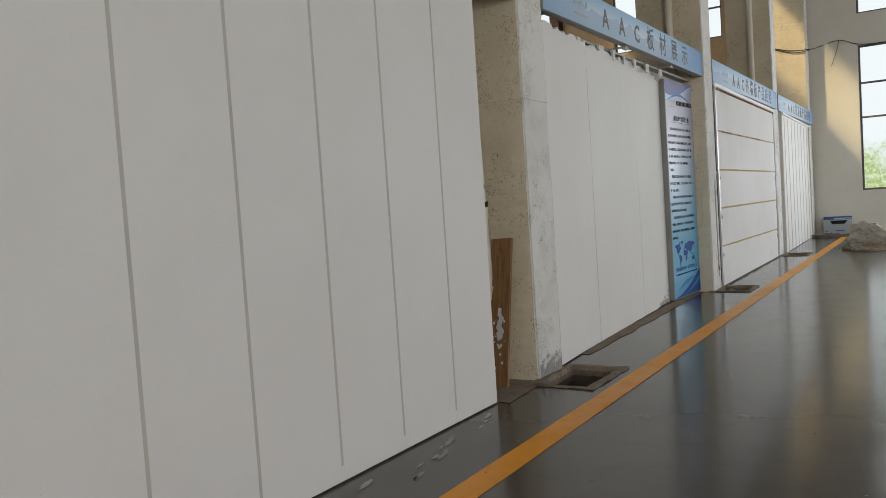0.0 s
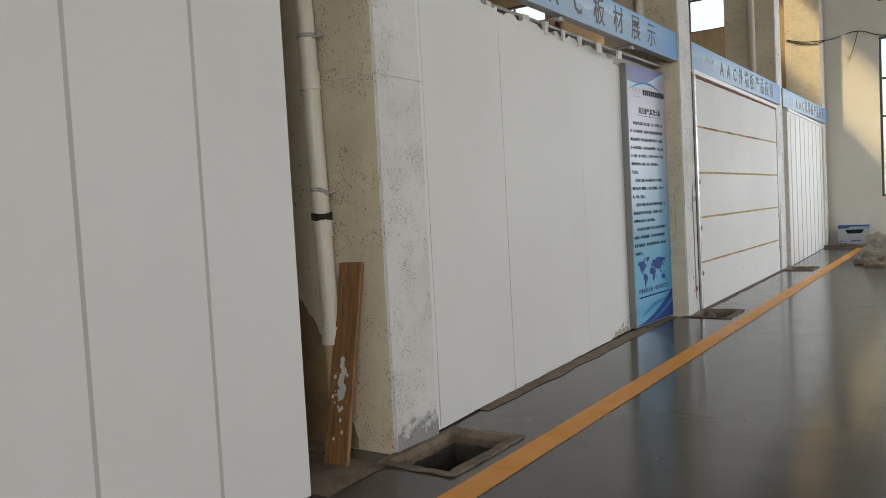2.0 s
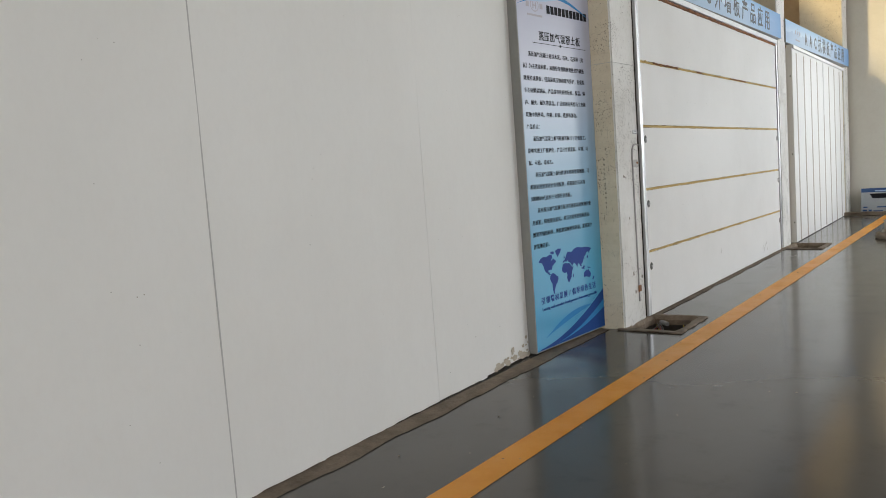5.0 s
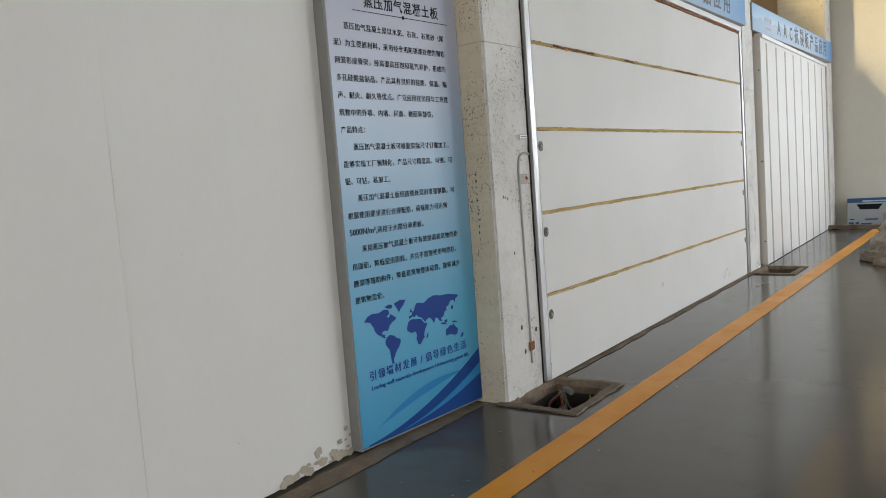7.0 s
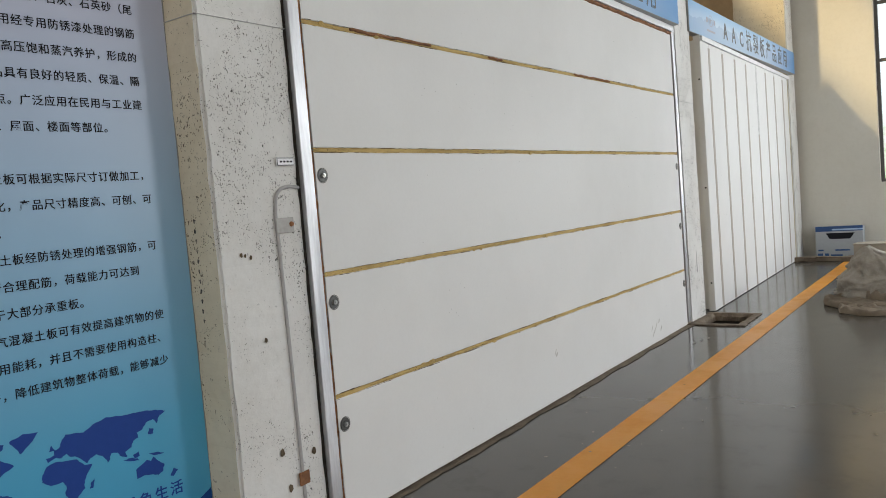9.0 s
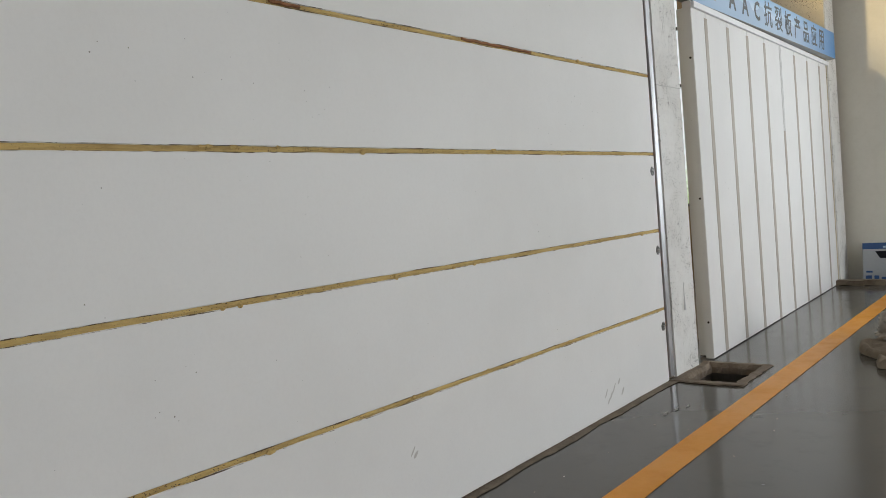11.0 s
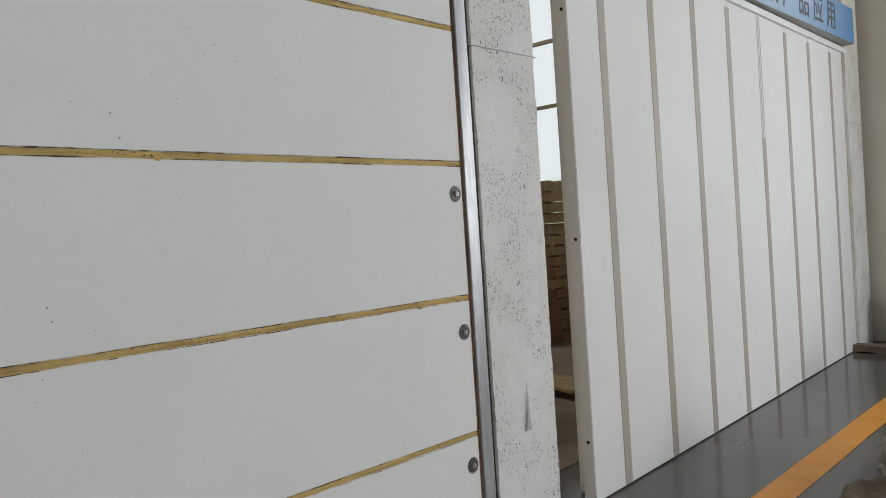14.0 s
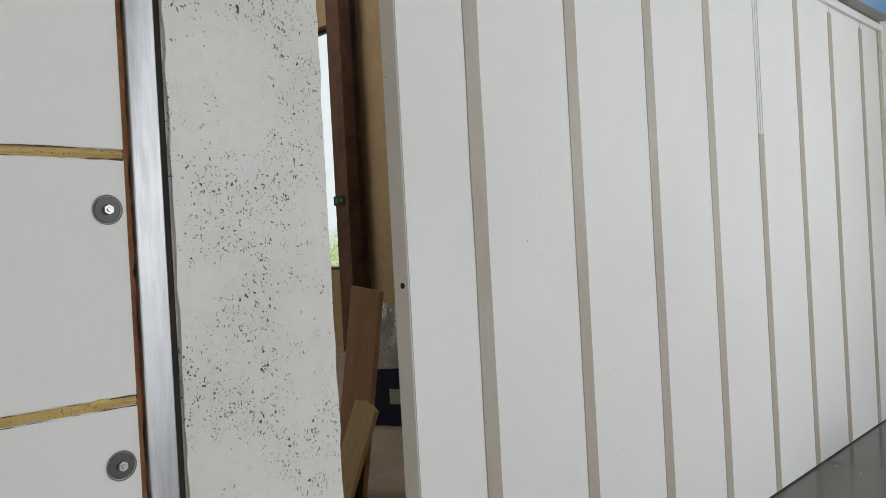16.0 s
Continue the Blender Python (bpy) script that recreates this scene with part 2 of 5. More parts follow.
def mat_floor():
    """Grey epoxy floor, glossy, with faint long stains and scuffs."""
    m, nt, b = start("grey_epoxy_floor")
    v = place_of(nt)
    big, mid, fine = noise_of(nt, v, 0.5, 6, 0.65), noise_of(nt, v, 4, 5, 0.7), noise_of(nt, v, 60, 3)
    col = blend(nt, ramp(nt, big, [(0.4, (0, 0, 0)), (0.7, (0.7,) * 3)]), (0.106, 0.098, 0.086), (0.084, 0.076, 0.065))
    col = blend(nt, ramp(nt, mid, [(0.56, (0, 0, 0)), (0.75, (0.5,) * 3)]), col, (0.070, 0.064, 0.056))
    nt.links.new(col, b.inputs["Base Color"])
    nt.links.new(ramp(nt, mid, [(0.35, (0.12,) * 3), (0.6, (0.17,) * 3), (0.8, (0.36,) * 3)]), b.inputs["Roughness"])
    b.inputs["Specular IOR Level"].default_value = 0.33
    slow = noise_of(nt, v, 2.2, 3)
    bumped(nt, b, slow, 0.06, 0.01)
    return m


def mat_line():
    m, nt, b = start("orange_floor_paint")
    v = place_of(nt)
    f, g = noise_of(nt, v, 3, 5, 0.7), noise_of(nt, v, 30, 4, 0.7)
    col = blend(nt, ramp(nt, f, [(0.45, (0, 0, 0)), (0.8, (0.7,) * 3)]), (0.80, 0.325, 0.006), (0.68, 0.25, 0.008))
    col = blend(nt, ramp(nt, g, [(0.62, (0, 0, 0)), (0.85, (0.25,) * 3)]), col, (0.40, 0.20, 0.06))
    nt.links.new(col, b.inputs["Base Color"])
    nt.links.new(ramp(nt, f, [(0.4, (0.34,) * 3), (0.7, (0.5,) * 3)]), b.inputs["Roughness"])
    b.inputs["Specular IOR Level"].default_value = 0.38
    return m


def mat_print(name, stops, hills=False):
    """A printed sheet whose colour runs up its height (the mesh's own 0 to 1 in z)."""
    m, nt, b = start(name)
    tc = nt.nodes.new("ShaderNodeTexCoord")
    sep = nt.nodes.new("ShaderNodeSeparateXYZ")
    nt.links.new(tc.outputs["Generated"], sep.inputs[0])
    fac = sep.outputs[2]
    if hills:
        mp = nt.nodes.new("ShaderNodeMapping")
        mp.inputs["Scale"].default_value = (0, 7, 0)
        nt.links.new(tc.outputs["Generated"], mp.inputs["Vector"])
        n = noise_of(nt, mp.outputs[0], 1.6, 4, 0.55)
        ad = nt.nodes.new("ShaderNodeMath")
        ad.operation = "MULTIPLY_ADD"
        nt.links.new(n, ad.inputs[0])
        ad.inputs[1].default_value = -1.1
        nt.links.new(fac, ad.inputs[2])
        hill = ramp(nt, ad.outputs[0], [(0.0, (0.75,) * 3), (0.02, (0, 0, 0))])
        col = blend(nt, hill, ramp(nt, fac, stops), (0.30, 0.44, 0.62))
        end = ramp(nt, sep.outputs[1], [(0.0, (0.35,) * 3), (0.2, (0, 0, 0)), (0.62, (0, 0, 0)), (1.0, (1, 1, 1))])
        col = blend(nt, end, col, (0.035, 0.23, 0.54))
    else:
        col = ramp(nt, fac, stops)
    nt.links.new(col, b.inputs["Base Color"])
    b.inputs["Roughness"].default_value = 0.32
    return m


def mat_wood():
    m, nt, b = start("varnished_plank")
    tc = nt.nodes.new("ShaderNodeTexCoord")
    mp = nt.nodes.new("ShaderNodeMapping")
    mp.inputs["Scale"].default_value = (9, 9, 0.8)
    nt.links.new(tc.outputs["Object"], mp.inputs["Vector"])
    g = noise_of(nt, mp.outputs[0], 4, 6, 0.7)
    k = noise_of(nt, tc.outputs["Object"], 5, 3)
    col = ramp(nt, g, [(0.25, (0.08, 0.04, 0.018)), (0.5, (0.27, 0.145, 0.06)), (0.8, (0.40, 0.24, 0.11))])
    col = blend(nt, ramp(nt, k, [(0.5, (0, 0, 0)), (0.8, (0.4,) * 3)]), col, (0.07, 0.035, 0.016))
    nt.links.new(col, b.inputs["Base Color"])
    b.inputs["Roughness"].default_value = 0.5
    bumped(nt, b, g, 0.2, 0.003)
    return m


def mat_outside(low, high):
    """The far outdoors behind the windows: trees below, pale sky above; it glows."""
    m, nt, b = start("outdoors")
    nt.nodes.remove(b)
    g = nt.nodes.new("ShaderNodeNewGeometry")
    sep = nt.nodes.new("ShaderNodeSeparateXYZ")
    nt.links.new(g.outputs["Position"], sep.inputs[0])
    n, f = noise_of(nt, g.outputs["Position"], 0.35, 4, 0.6), noise_of(nt, g.outputs["Position"], 2.5, 6, 0.75)
    mr = nt.nodes.new("ShaderNodeMapRange")
    mr.inputs[1].default_value, mr.inputs[2].default_value = low, high
    nt.links.new(sep.outputs[2], mr.inputs[0])
    ad = nt.nodes.new("ShaderNodeMath")
    ad.operation = "MULTIPLY_ADD"
    nt.links.new(n, ad.inputs[0])
    ad.inputs[1].default_value = -0.7
    nt.links.new(mr.outputs[0], ad.inputs[2])
    leaf = ramp(nt, f, [(0.3, (0.22, 0.32, 0.12)), (0.48, (0.50, 0.62, 0.26)), (0.66, (0.88, 0.92, 0.78))])
    edge = nt.nodes.new("ShaderNodeMath")
    edge.operation = "MULTIPLY_ADD"
    nt.links.new(f, edge.inputs[0])
    edge.inputs[1].default_value = 0.35
    nt.links.new(ad.outputs[0], edge.inputs[2])
    col = blend(nt, ramp(nt, edge.outputs[0], [(0.05, (0, 0, 0)), (0.30, (1, 1, 1))]), leaf, (0.93, 0.97, 1.0))
    e = nt.nodes.new("ShaderNodeEmission")
    nt.links.new(col, e.inputs[0])
    e.inputs[1].default_value = 1.25
    nt.links.new(e.outputs[0], nt.nodes["Material Output"].inputs[0])
    return m


def mat_glass():
    m, nt, b = start("window_glass")
    b.inputs["Base Color"].default_value = (0.95, 0.98, 0.97, 1)
    b.inputs["Roughness"].default_value = 0.03
    b.inputs["Transmission Weight"].default_value = 1.0
    b.inputs["IOR"].default_value = 1.02
    return m


FLOOR, LINE, WOOD, GLASS = mat_floor(), mat_line(), mat_wood(), mat_glass()
OUTSIDE = mat_outside(-4.0, 16.0)
SIGN_BLUE = mat_print("sign_print", [(0.0, (0.42, 0.60, 0.78)), (0.45, (0.60, 0.72, 0.84)), (1.0, (0.24, 0.48, 0.74))], True)
POSTER_BLUE = mat_print("board_print", [(0.0, (0.035, 0.30, 0.53)), (0.22, (0.08, 0.38, 0.60)), (0.5, (0.27, 0.44, 0.61)), (0.78, (0.45, 0.48, 0.60)), (1.0, (0.46, 0.47, 0.60))])


# ---- mesh helpers ----
def put_mesh(name, bm, material, parent=None, label="", bevel=0.0):
    if bevel:
        bmesh.ops.bevel(bm, geom=bm.edges[:], offset=bevel, segments=1, affect="EDGES")
    bmesh.ops.recalc_face_normals(bm, faces=bm.faces[:])
    me = bpy.data.meshes.new(name)
    bm.to_mesh(me)
    bm.free()
    for mm in (material if isinstance(material, (list, tuple)) else [material]):
        me.materials.append(mm)
    ob = new(name, me)
    if parent is not None:
        ob.parent = parent
    if label:
        ob["label"] = label
    return ob


def part(name, bm, material, parent, label="", bevel=0.0):
    return put_mesh(name, bm, material, parent, label, bevel)


def empty(name, m, label, category, group="", kind=""):
    ob = new(name)
    ob.empty_display_size = 0.1
    ob.matrix_world = m
    return tagged(ob, label, category, group, kind)


def box(bm, x0, x1, y0, y1, z0, z1, m=None):
    r = bmesh.ops.create_cube(bm, size=1.0)
    t = Matrix.Translation(((x0 + x1) / 2, (y0 + y1) / 2, (z0 + z1) / 2)) @ Matrix.Diagonal((x1 - x0, y1 - y0, z1 - z0, 1))
    bmesh.ops.transform(bm, matrix=(m @ t) if m else t, verts=r["verts"])
    return r["verts"]


def boxes(*items):
    bm = bmesh.new()
    for it in items:
        box(bm, *it)
    return bm


def rod(bm, a, b, r0, r1=None, sides=16, cap=True):
    a, b = Vector(a), Vector(b)
    way = b - a
    r = bmesh.ops.create_cone(bm, cap_ends=cap, segments=sides, radius1=r0, radius2=r0 if r1 is None else r1, depth=way.length)
    bmesh.ops.transform(bm, matrix=Matrix.Translation((a + b) / 2) @ way.to_track_quat("Z", "Y").to_matrix().to_4x4(), verts=r["verts"])
    return r["verts"]


def tube(name, pts, radius, material, parent=None, label=""):
    """A bent wire or pipe through the points, as a mesh."""
    cu = bpy.data.curves.new(name, "CURVE")
    cu.dimensions, cu.bevel_depth, cu.bevel_resolution, cu.resolution_u = "3D", radius, 2, 6
    sp = cu.splines.new("BEZIER")
    sp.bezier_points.add(len(pts) - 1)
    for p, co in zip(sp.bezier_points, pts):
        p.co = co
        p.handle_left_type = p.handle_right_type = "AUTO"
    tmp = bpy.data.objects.new("tmp", cu)
    scene.collection.objects.link(tmp)
    me = bpy.data.meshes.new_from_object(tmp.evaluated_get(bpy.context.evaluated_depsgraph_get()))
    bpy.data.objects.remove(tmp)
    me.materials.clear()
    me.materials.append(material)
    me.name = name
    ob = new(name, me)
    if parent is not None:
        ob.parent = parent
    if label:
        ob["label"] = label
    return ob


def roughen(bm, size, scale, axis=None, seed=0.0, keep=None):
    """Moves the vertices by noise, to wear edges and make things uneven."""
    for v in bm.verts:
        if keep and keep(v.co):
            continue
        n = noise.noise_vector(v.co * scale + Vector((seed, seed * 1.7, 0))) * size
        if axis is None:
            v.co += n
        else:
            v.co[axis] += n[axis]


FACE = Matrix(((0, 0, 1, 0), (1, 0, 0, 0), (0, 1, 0, 0), (0, 0, 0, 1)))   # lays a drawing (right, up) on a face towards +x


def lettering(name, text, size, at, material, parent, wide=None, label="", sx=1.0, depth=0.0015, align="LEFT", shear=0.0):
    """Letters on a face towards +x: at is (x, y, z) of the line's foot; wide: the line's length."""
    cu = bpy.data.curves.new(name, "FONT")
    cu.body, cu.size, cu.align_x, cu.resolution_u, cu.extrude, cu.shear = text, size, align, 2, depth, shear
    tmp = bpy.data.objects.new("tmp", cu)
    scene.collection.objects.link(tmp)
    bpy.context.view_layer.update()
    me = bpy.data.meshes.new_from_object(tmp.evaluated_get(bpy.context.evaluated_depsgraph_get()))
    bpy.data.objects.remove(tmp)
    if len(me.vertices) == 0:
        return None
    if wide:
        xs = [v.co.x for v in me.vertices]
        sx = wide / max(1e-6, max(xs) - min(xs))
    me.transform(Matrix.Translation(at) @ FACE @ Matrix.Diagonal((sx, 1, 1, 1)))
    me.materials.clear()
    me.materials.append(material)
    me.name = name
    ob = new(name, me)
    ob.parent = parent
    if label:
        ob["label"] = label
    return ob


GLYPHS = {}


def glyph(ch, size, bold):
    """The mesh of one character on a face towards +x, centred in its square; alike characters share it."""
    key = (ch, size, bold)
    if key not in GLYPHS:
        cu = bpy.data.curves.new("character", "FONT")
        cu.body, cu.size, cu.align_x, cu.resolution_u, cu.offset, cu.extrude = ch, size, "CENTER", 2, bold, 0.0008
        tmp = bpy.data.objects.new("tmp", cu)
        scene.collection.objects.link(tmp)
        bpy.context.view_layer.update()
        me = bpy.data.meshes.new_from_object(tmp.evaluated_get(bpy.context.evaluated_depsgraph_get()))
        bpy.data.objects.remove(tmp)
        me.transform(FACE)
        me.materials.clear()
        GLYPHS[key] = me
    return GLYPHS[key]


def characters(text, x, y, z, pitch, size, material, parent, bold=0.0, name="character"):
    """One character after another, each an object of its own, on an even pitch."""
    for i, ch in enumerate(text):
        if ch == " ":
            continue
        me = glyph(ch, size, bold)
        if not me.materials:
            me.materials.append(material)
        ob = new(name, me)
        ob.parent = parent
        ob.location = (x, y + pitch * (i + 0.5), z)


def flat_shape(name, pts, x, thick, material, parent, label=""):
    """A thin cut-out on a face towards +x; pts are (y, z)."""
    bm = bmesh.new()
    vs = [bm.verts.new((x, y, z)) for y, z in pts]
    f = bm.faces.new(vs)
    r = bmesh.ops.extrude_face_region(bm, geom=[f])
    bmesh.ops.translate(bm, vec=(thick, 0, 0), verts=[v for v in r["geom"] if isinstance(v, bmesh.types.BMVert)])
    return part(name, bm, material, parent, label)


# ---- plan ----
END_Y, EAST_X, WEST_X = 24.35, 12.0, -20.0
COL_FRONT, COL_BACK = -2.615, -3.545
COLS = [(-0.35, 0.12), (5.656, 6.129), (11.595, 12.09), (17.70, 18.20), (23.70, 24.2)]
PITS = [(-2.60, -2.10, 5.50, 6.27), (-2.61, -2.10, 11.58, 12.27), (-2.61, -2.11, 17.62, 18.32)]


# ---- floor, walls and roof ----
def build_floor():
    bm = bmesh.new()
    xs = sorted({WEST_X, -2.61, -2.60, -2.11, -2.10, EAST_X})
    ys = sorted({BACK_Y, END_Y, *[p[2] for p in PITS], *[p[3] for p in PITS]})
    for x0, x1 in zip(xs, xs[1:]):
        for y0, y1 in zip(ys, ys[1:]):
            cx, cy = (x0 + x1) / 2, (y0 + y1) / 2
            if any(p[0] < cx < p[1] and p[2] < cy < p[3] for p in PITS):
                continue
            bm.faces.new([bm.verts.new(c) for c in ((x0, y0, 0), (x1, y0, 0), (x1, y1, 0), (x0, y1, 0))])
    bmesh.ops.remove_doubles(bm, verts=bm.verts[:], dist=1e-5)
    me_ob = put_mesh("floor", bm, FLOOR)
    tagged(me_ob, "glossy grey epoxy-coated factory floor", "floor", kind="structure")
    # the bare floor of the neighbouring hall
    bm = boxes((WEST_X, -3.1, BACK_Y, END_Y, 0.0, 0.004))
    tagged(put_mesh("floor_neighbour_hall", bm, DUST), "dusty bare concrete floor behind the panels", "floor", kind="structure")


def wall_with_openings(name, axis, at, thick, a0, a1, z1, holes, material, label):
    """A wall along x or y with openings (a0, a1, z0, z1) through it."""
    bm = bmesh.new()
    cuts = sorted({a0, a1, *[h[0] for h in holes], *[h[1] for h in holes]})
    for p, q in zip(cuts, cuts[1:]):
        mid = (p + q) / 2
        zs = sorted([(h[2], h[3]) for h in holes if h[0] < mid < h[1]])
        low = 0.0
        for h0, h1 in zs + [(z1, z1)]:
            if h0 - low > 1e-4:
                if axis == "x":
                    box(bm, p, q, at, at + thick, low, h0)
                else:
                    box(bm, at, at + thick, p, q, low, h0)
            low = h1
    bmesh.ops.remove_doubles(bm, verts=bm.verts[:], dist=1e-5)
    return tagged(put_mesh(name, bm, material), label, "wall", kind="structure")


def window(name, axis, at, a0, a1, z0, z1, cols, rows, frame=0.05, depth=0.08):
    """A steel window in an opening: frame, mullions, panes."""
    w = empty(name, Matrix.Identity(4), "steel-framed factory window with daylight behind", "window", kind="structure")

    def slab(n, p, q, l, h, d, mat, lab=""):
        bm = boxes((p, q, at - d / 2, at + d / 2, l, h)) if axis == "x" else boxes((at - d / 2, at + d / 2, p, q, l, h))
        return part(n, bm, mat, w, lab)
    slab("window_frame", a0, a0 + frame, z0, z1, depth, FRAME_GREY)
    slab("window_frame", a1 - frame, a1, z0, z1, depth, FRAME_GREY)
    slab("window_frame", a0 + frame, a1 - frame, z0, z0 + frame, depth, FRAME_GREY)
    slab("window_frame", a0 + frame, a1 - frame, z1 - frame, z1, depth, FRAME_GREY)
    for c in cols:
        slab("mullion", a0 + (a1 - a0) * c - 0.02, a0 + (a1 - a0) * c + 0.02, z0 + frame, z1 - frame, depth * 0.8, FRAME_GREY)
    for r in rows:
        slab("transom", a0 + frame, a1 - frame, r - 0.025, r + 0.025, depth * 0.7, FRAME_GREY)
    g = slab("pane", a0 + frame, a1 - frame, z0 + frame, z1 - frame, 0.006, GLASS)
    g.visible_shadow = False
    return w


def build_shell():
    low, high = (1.23, 5.22), (6.08, 7.9)
    ends = [(-14.1, -10.6), (-8.4, -5.05), (-1.5, 1.9), (4.2, 7.6)]
    holes = [(a, b, *z) for a, b in ends for z in (low, high)]
    wall_with_openings("wall_end", "x", END_Y, 0.3, -3.0, EAST_X, HALL_TOP, [q for q in holes if q[0] > -3], WALL, "cream painted end wall with tall factory windows")
    wall_with_openings("wall_end_neighbour", "x", END_Y, 0.3, WEST_X, -3.0, HALL_TOP, [q for q in holes if q[0] < -3], DULL_WALL, "dusty brown end wall of the neighbouring hall")
    for a, b in ends:
        window("window_1", "x", END_Y + 0.16, a, b, *low, () if a < -14 else (1 / 3, 2 / 3), () if a < -14 else (3.246, 4.19))
        window("window_1", "x", END_Y + 0.16, a, b, *high, (1 / 3, 2 / 3), (7.0,))
    # assumed windows out of view, where the side lamps stand
    sides = [(y - 1.7, y + 1.7, 1.3, 5.3) for y in (-2.0, 4.0, 10.0, 16.0, 21.5)]
    wall_with_openings("wall_east", "y", EAST_X, 0.3, BACK_Y, END_Y, HALL_TOP, sides, WALL, "cream painted side wall with windows, out of view")
    for s in sides:
        window("window_unseen_side", "y", EAST_X + 0.16, *s, (1 / 3, 2 / 3), (3.3,))
    # unseen windows added so that light comes from behind
    backs = [(x - 1.7, x + 1.7, 1.3, 5.3) for x in (-0.7, 7.5)]
    wall_with_openings("wall_back", "x", BACK_Y - 0.3, 0.3, WEST_X, EAST_X, HALL_TOP, backs, WALL, "cream back wall out of view, with added windows")
    for s in backs:
        window("window_unseen_back", "x", BACK_Y - 0.16, *s, (1 / 3, 2 / 3), (3.3,))
    west = [(13.58, 14.55, 3.83, 4.98), (13.70, 14.35, 5.38, 5.95), (17.0, 18.0, 3.83, 4.98), (9.0, 10.0, 3.83, 4.98)]
    wall_with_openings("wall_west", "y", WEST_X - 0.3, 0.3, BACK_Y, END_Y, HALL_TOP, west, DARK_WALL, "dim wall of the neighbouring hall, darkened in its colour")
    for s in west:
        window("window_3", "y", WEST_X - 0.15, *s, (1 / 3, 2 / 3), ((s[2] + s[3]) / 2,), 0.03)
    # roof in pieces round added roof lights, the fourth cut for the sun
    lights = [(4.2, 5.8, y - 2.5, y + 2.5) for y in (1.0, 9.0, 17.0)] + [(-6.6, -4.9, 14.8, 21.6), (-12.0, -10.0, 16.5, 21.5)]
    xs = sorted({WEST_X, EAST_X, *[l[0] for l in lights], *[l[1] for l in lights]})
    ys = sorted({BACK_Y, END_Y, *[l[2] for l in lights], *[l[3] for l in lights]})
    bm = bmesh.new()
    for x0, x1 in zip(xs, xs[1:]):
        for y0, y1 in zip(ys, ys[1:]):
            if not any(l[0] < (x0 + x1) / 2 < l[1] and l[2] < (y0 + y1) / 2 < l[3] for l in lights):
                box(bm, x0, x1, y0, y1, HALL_TOP, HALL_TOP + 0.12)
    for i in range(16):                                       # purlins
        y = BACK_Y + 1.0 + i * 2.0
        if not any(l[2] - 0.2 < y < l[3] + 0.2 for l in lights[3:]):
            box(bm, WEST_X, -3.6, y - 0.05, y + 0.05, HALL_TOP - 0.22, HALL_TOP)
    tagged(put_mesh("ceiling", bm, ROOF), "grey sheet roof on steel purlins", "ceiling", kind="structure")
    bm = boxes((-170, 60, 74, 74.2, -6, 45))
    tagged(put_mesh("backdrop", bm, OUTSIDE), "trees and pale sky outside the windows", "backdrop", kind="structure")
    bm = boxes((-70.2, -70, -40, 60, -6, 45))
    tagged(put_mesh("backdrop", bm, OUTSIDE), "trees and pale sky outside the windows", "backdrop", kind="structure")
    bm = boxes((-300, 300, 25.2, 300, -0.35, -0.3))
    tagged(put_mesh("ground", bm, DIRT), "bare ground outside", "ground", kind="structure")


build_floor()
build_shell()


def build_line():
    bm = bmesh.new()
    rows = 140
    last = None
    for i in range(rows + 1):
        y = BACK_Y + 0.5 + (23.45 - BACK_Y - 0.5) * i / rows
        w = 0.093 + 0.004 * noise.noise(Vector((y * 1.5, 0, 0)))
        pair = (bm.verts.new((-1.888 - w, y, 0.004)), bm.verts.new((-1.888 + w, y, 0.004)))
        if last:
            bm.faces.new((last[0], last[1], pair[1], pair[0]))
        last = pair
    tagged(put_mesh("floor_line", bm, LINE), "worn orange safety line painted on the floor", "floor marking", kind="structure")


def dirt_strip(a, b, out0, out1, inner0, inner1, seed):
    """Bare concrete along a wall's foot, with a broken edge."""
    bm = bmesh.new()
    n = int((b - a) / 0.05)
    last = None
    for i in range(n + 1):
        f = i / n
        y = a + (b - a) * f
        x = out0 + (out1 - out0) * f + 0.03 * noise.noise(Vector((y * 2.3, seed, 0))) + 0.012 * noise.noise(Vector((y * 11, seed, 3)))
        q = inner0 + (inner1 - inner0) * f
        pair = (bm.verts.new((q, y, 0.005)), bm.verts.new((x, y, 0.005)))
        if last:
            bm.faces.new((last[0], last[1], pair[1], pair[0]))
        last = pair
    tagged(put_mesh("trim", bm, DIRT), "strip of bare dirty concrete along the wall foot", "floor edge", kind="structure")


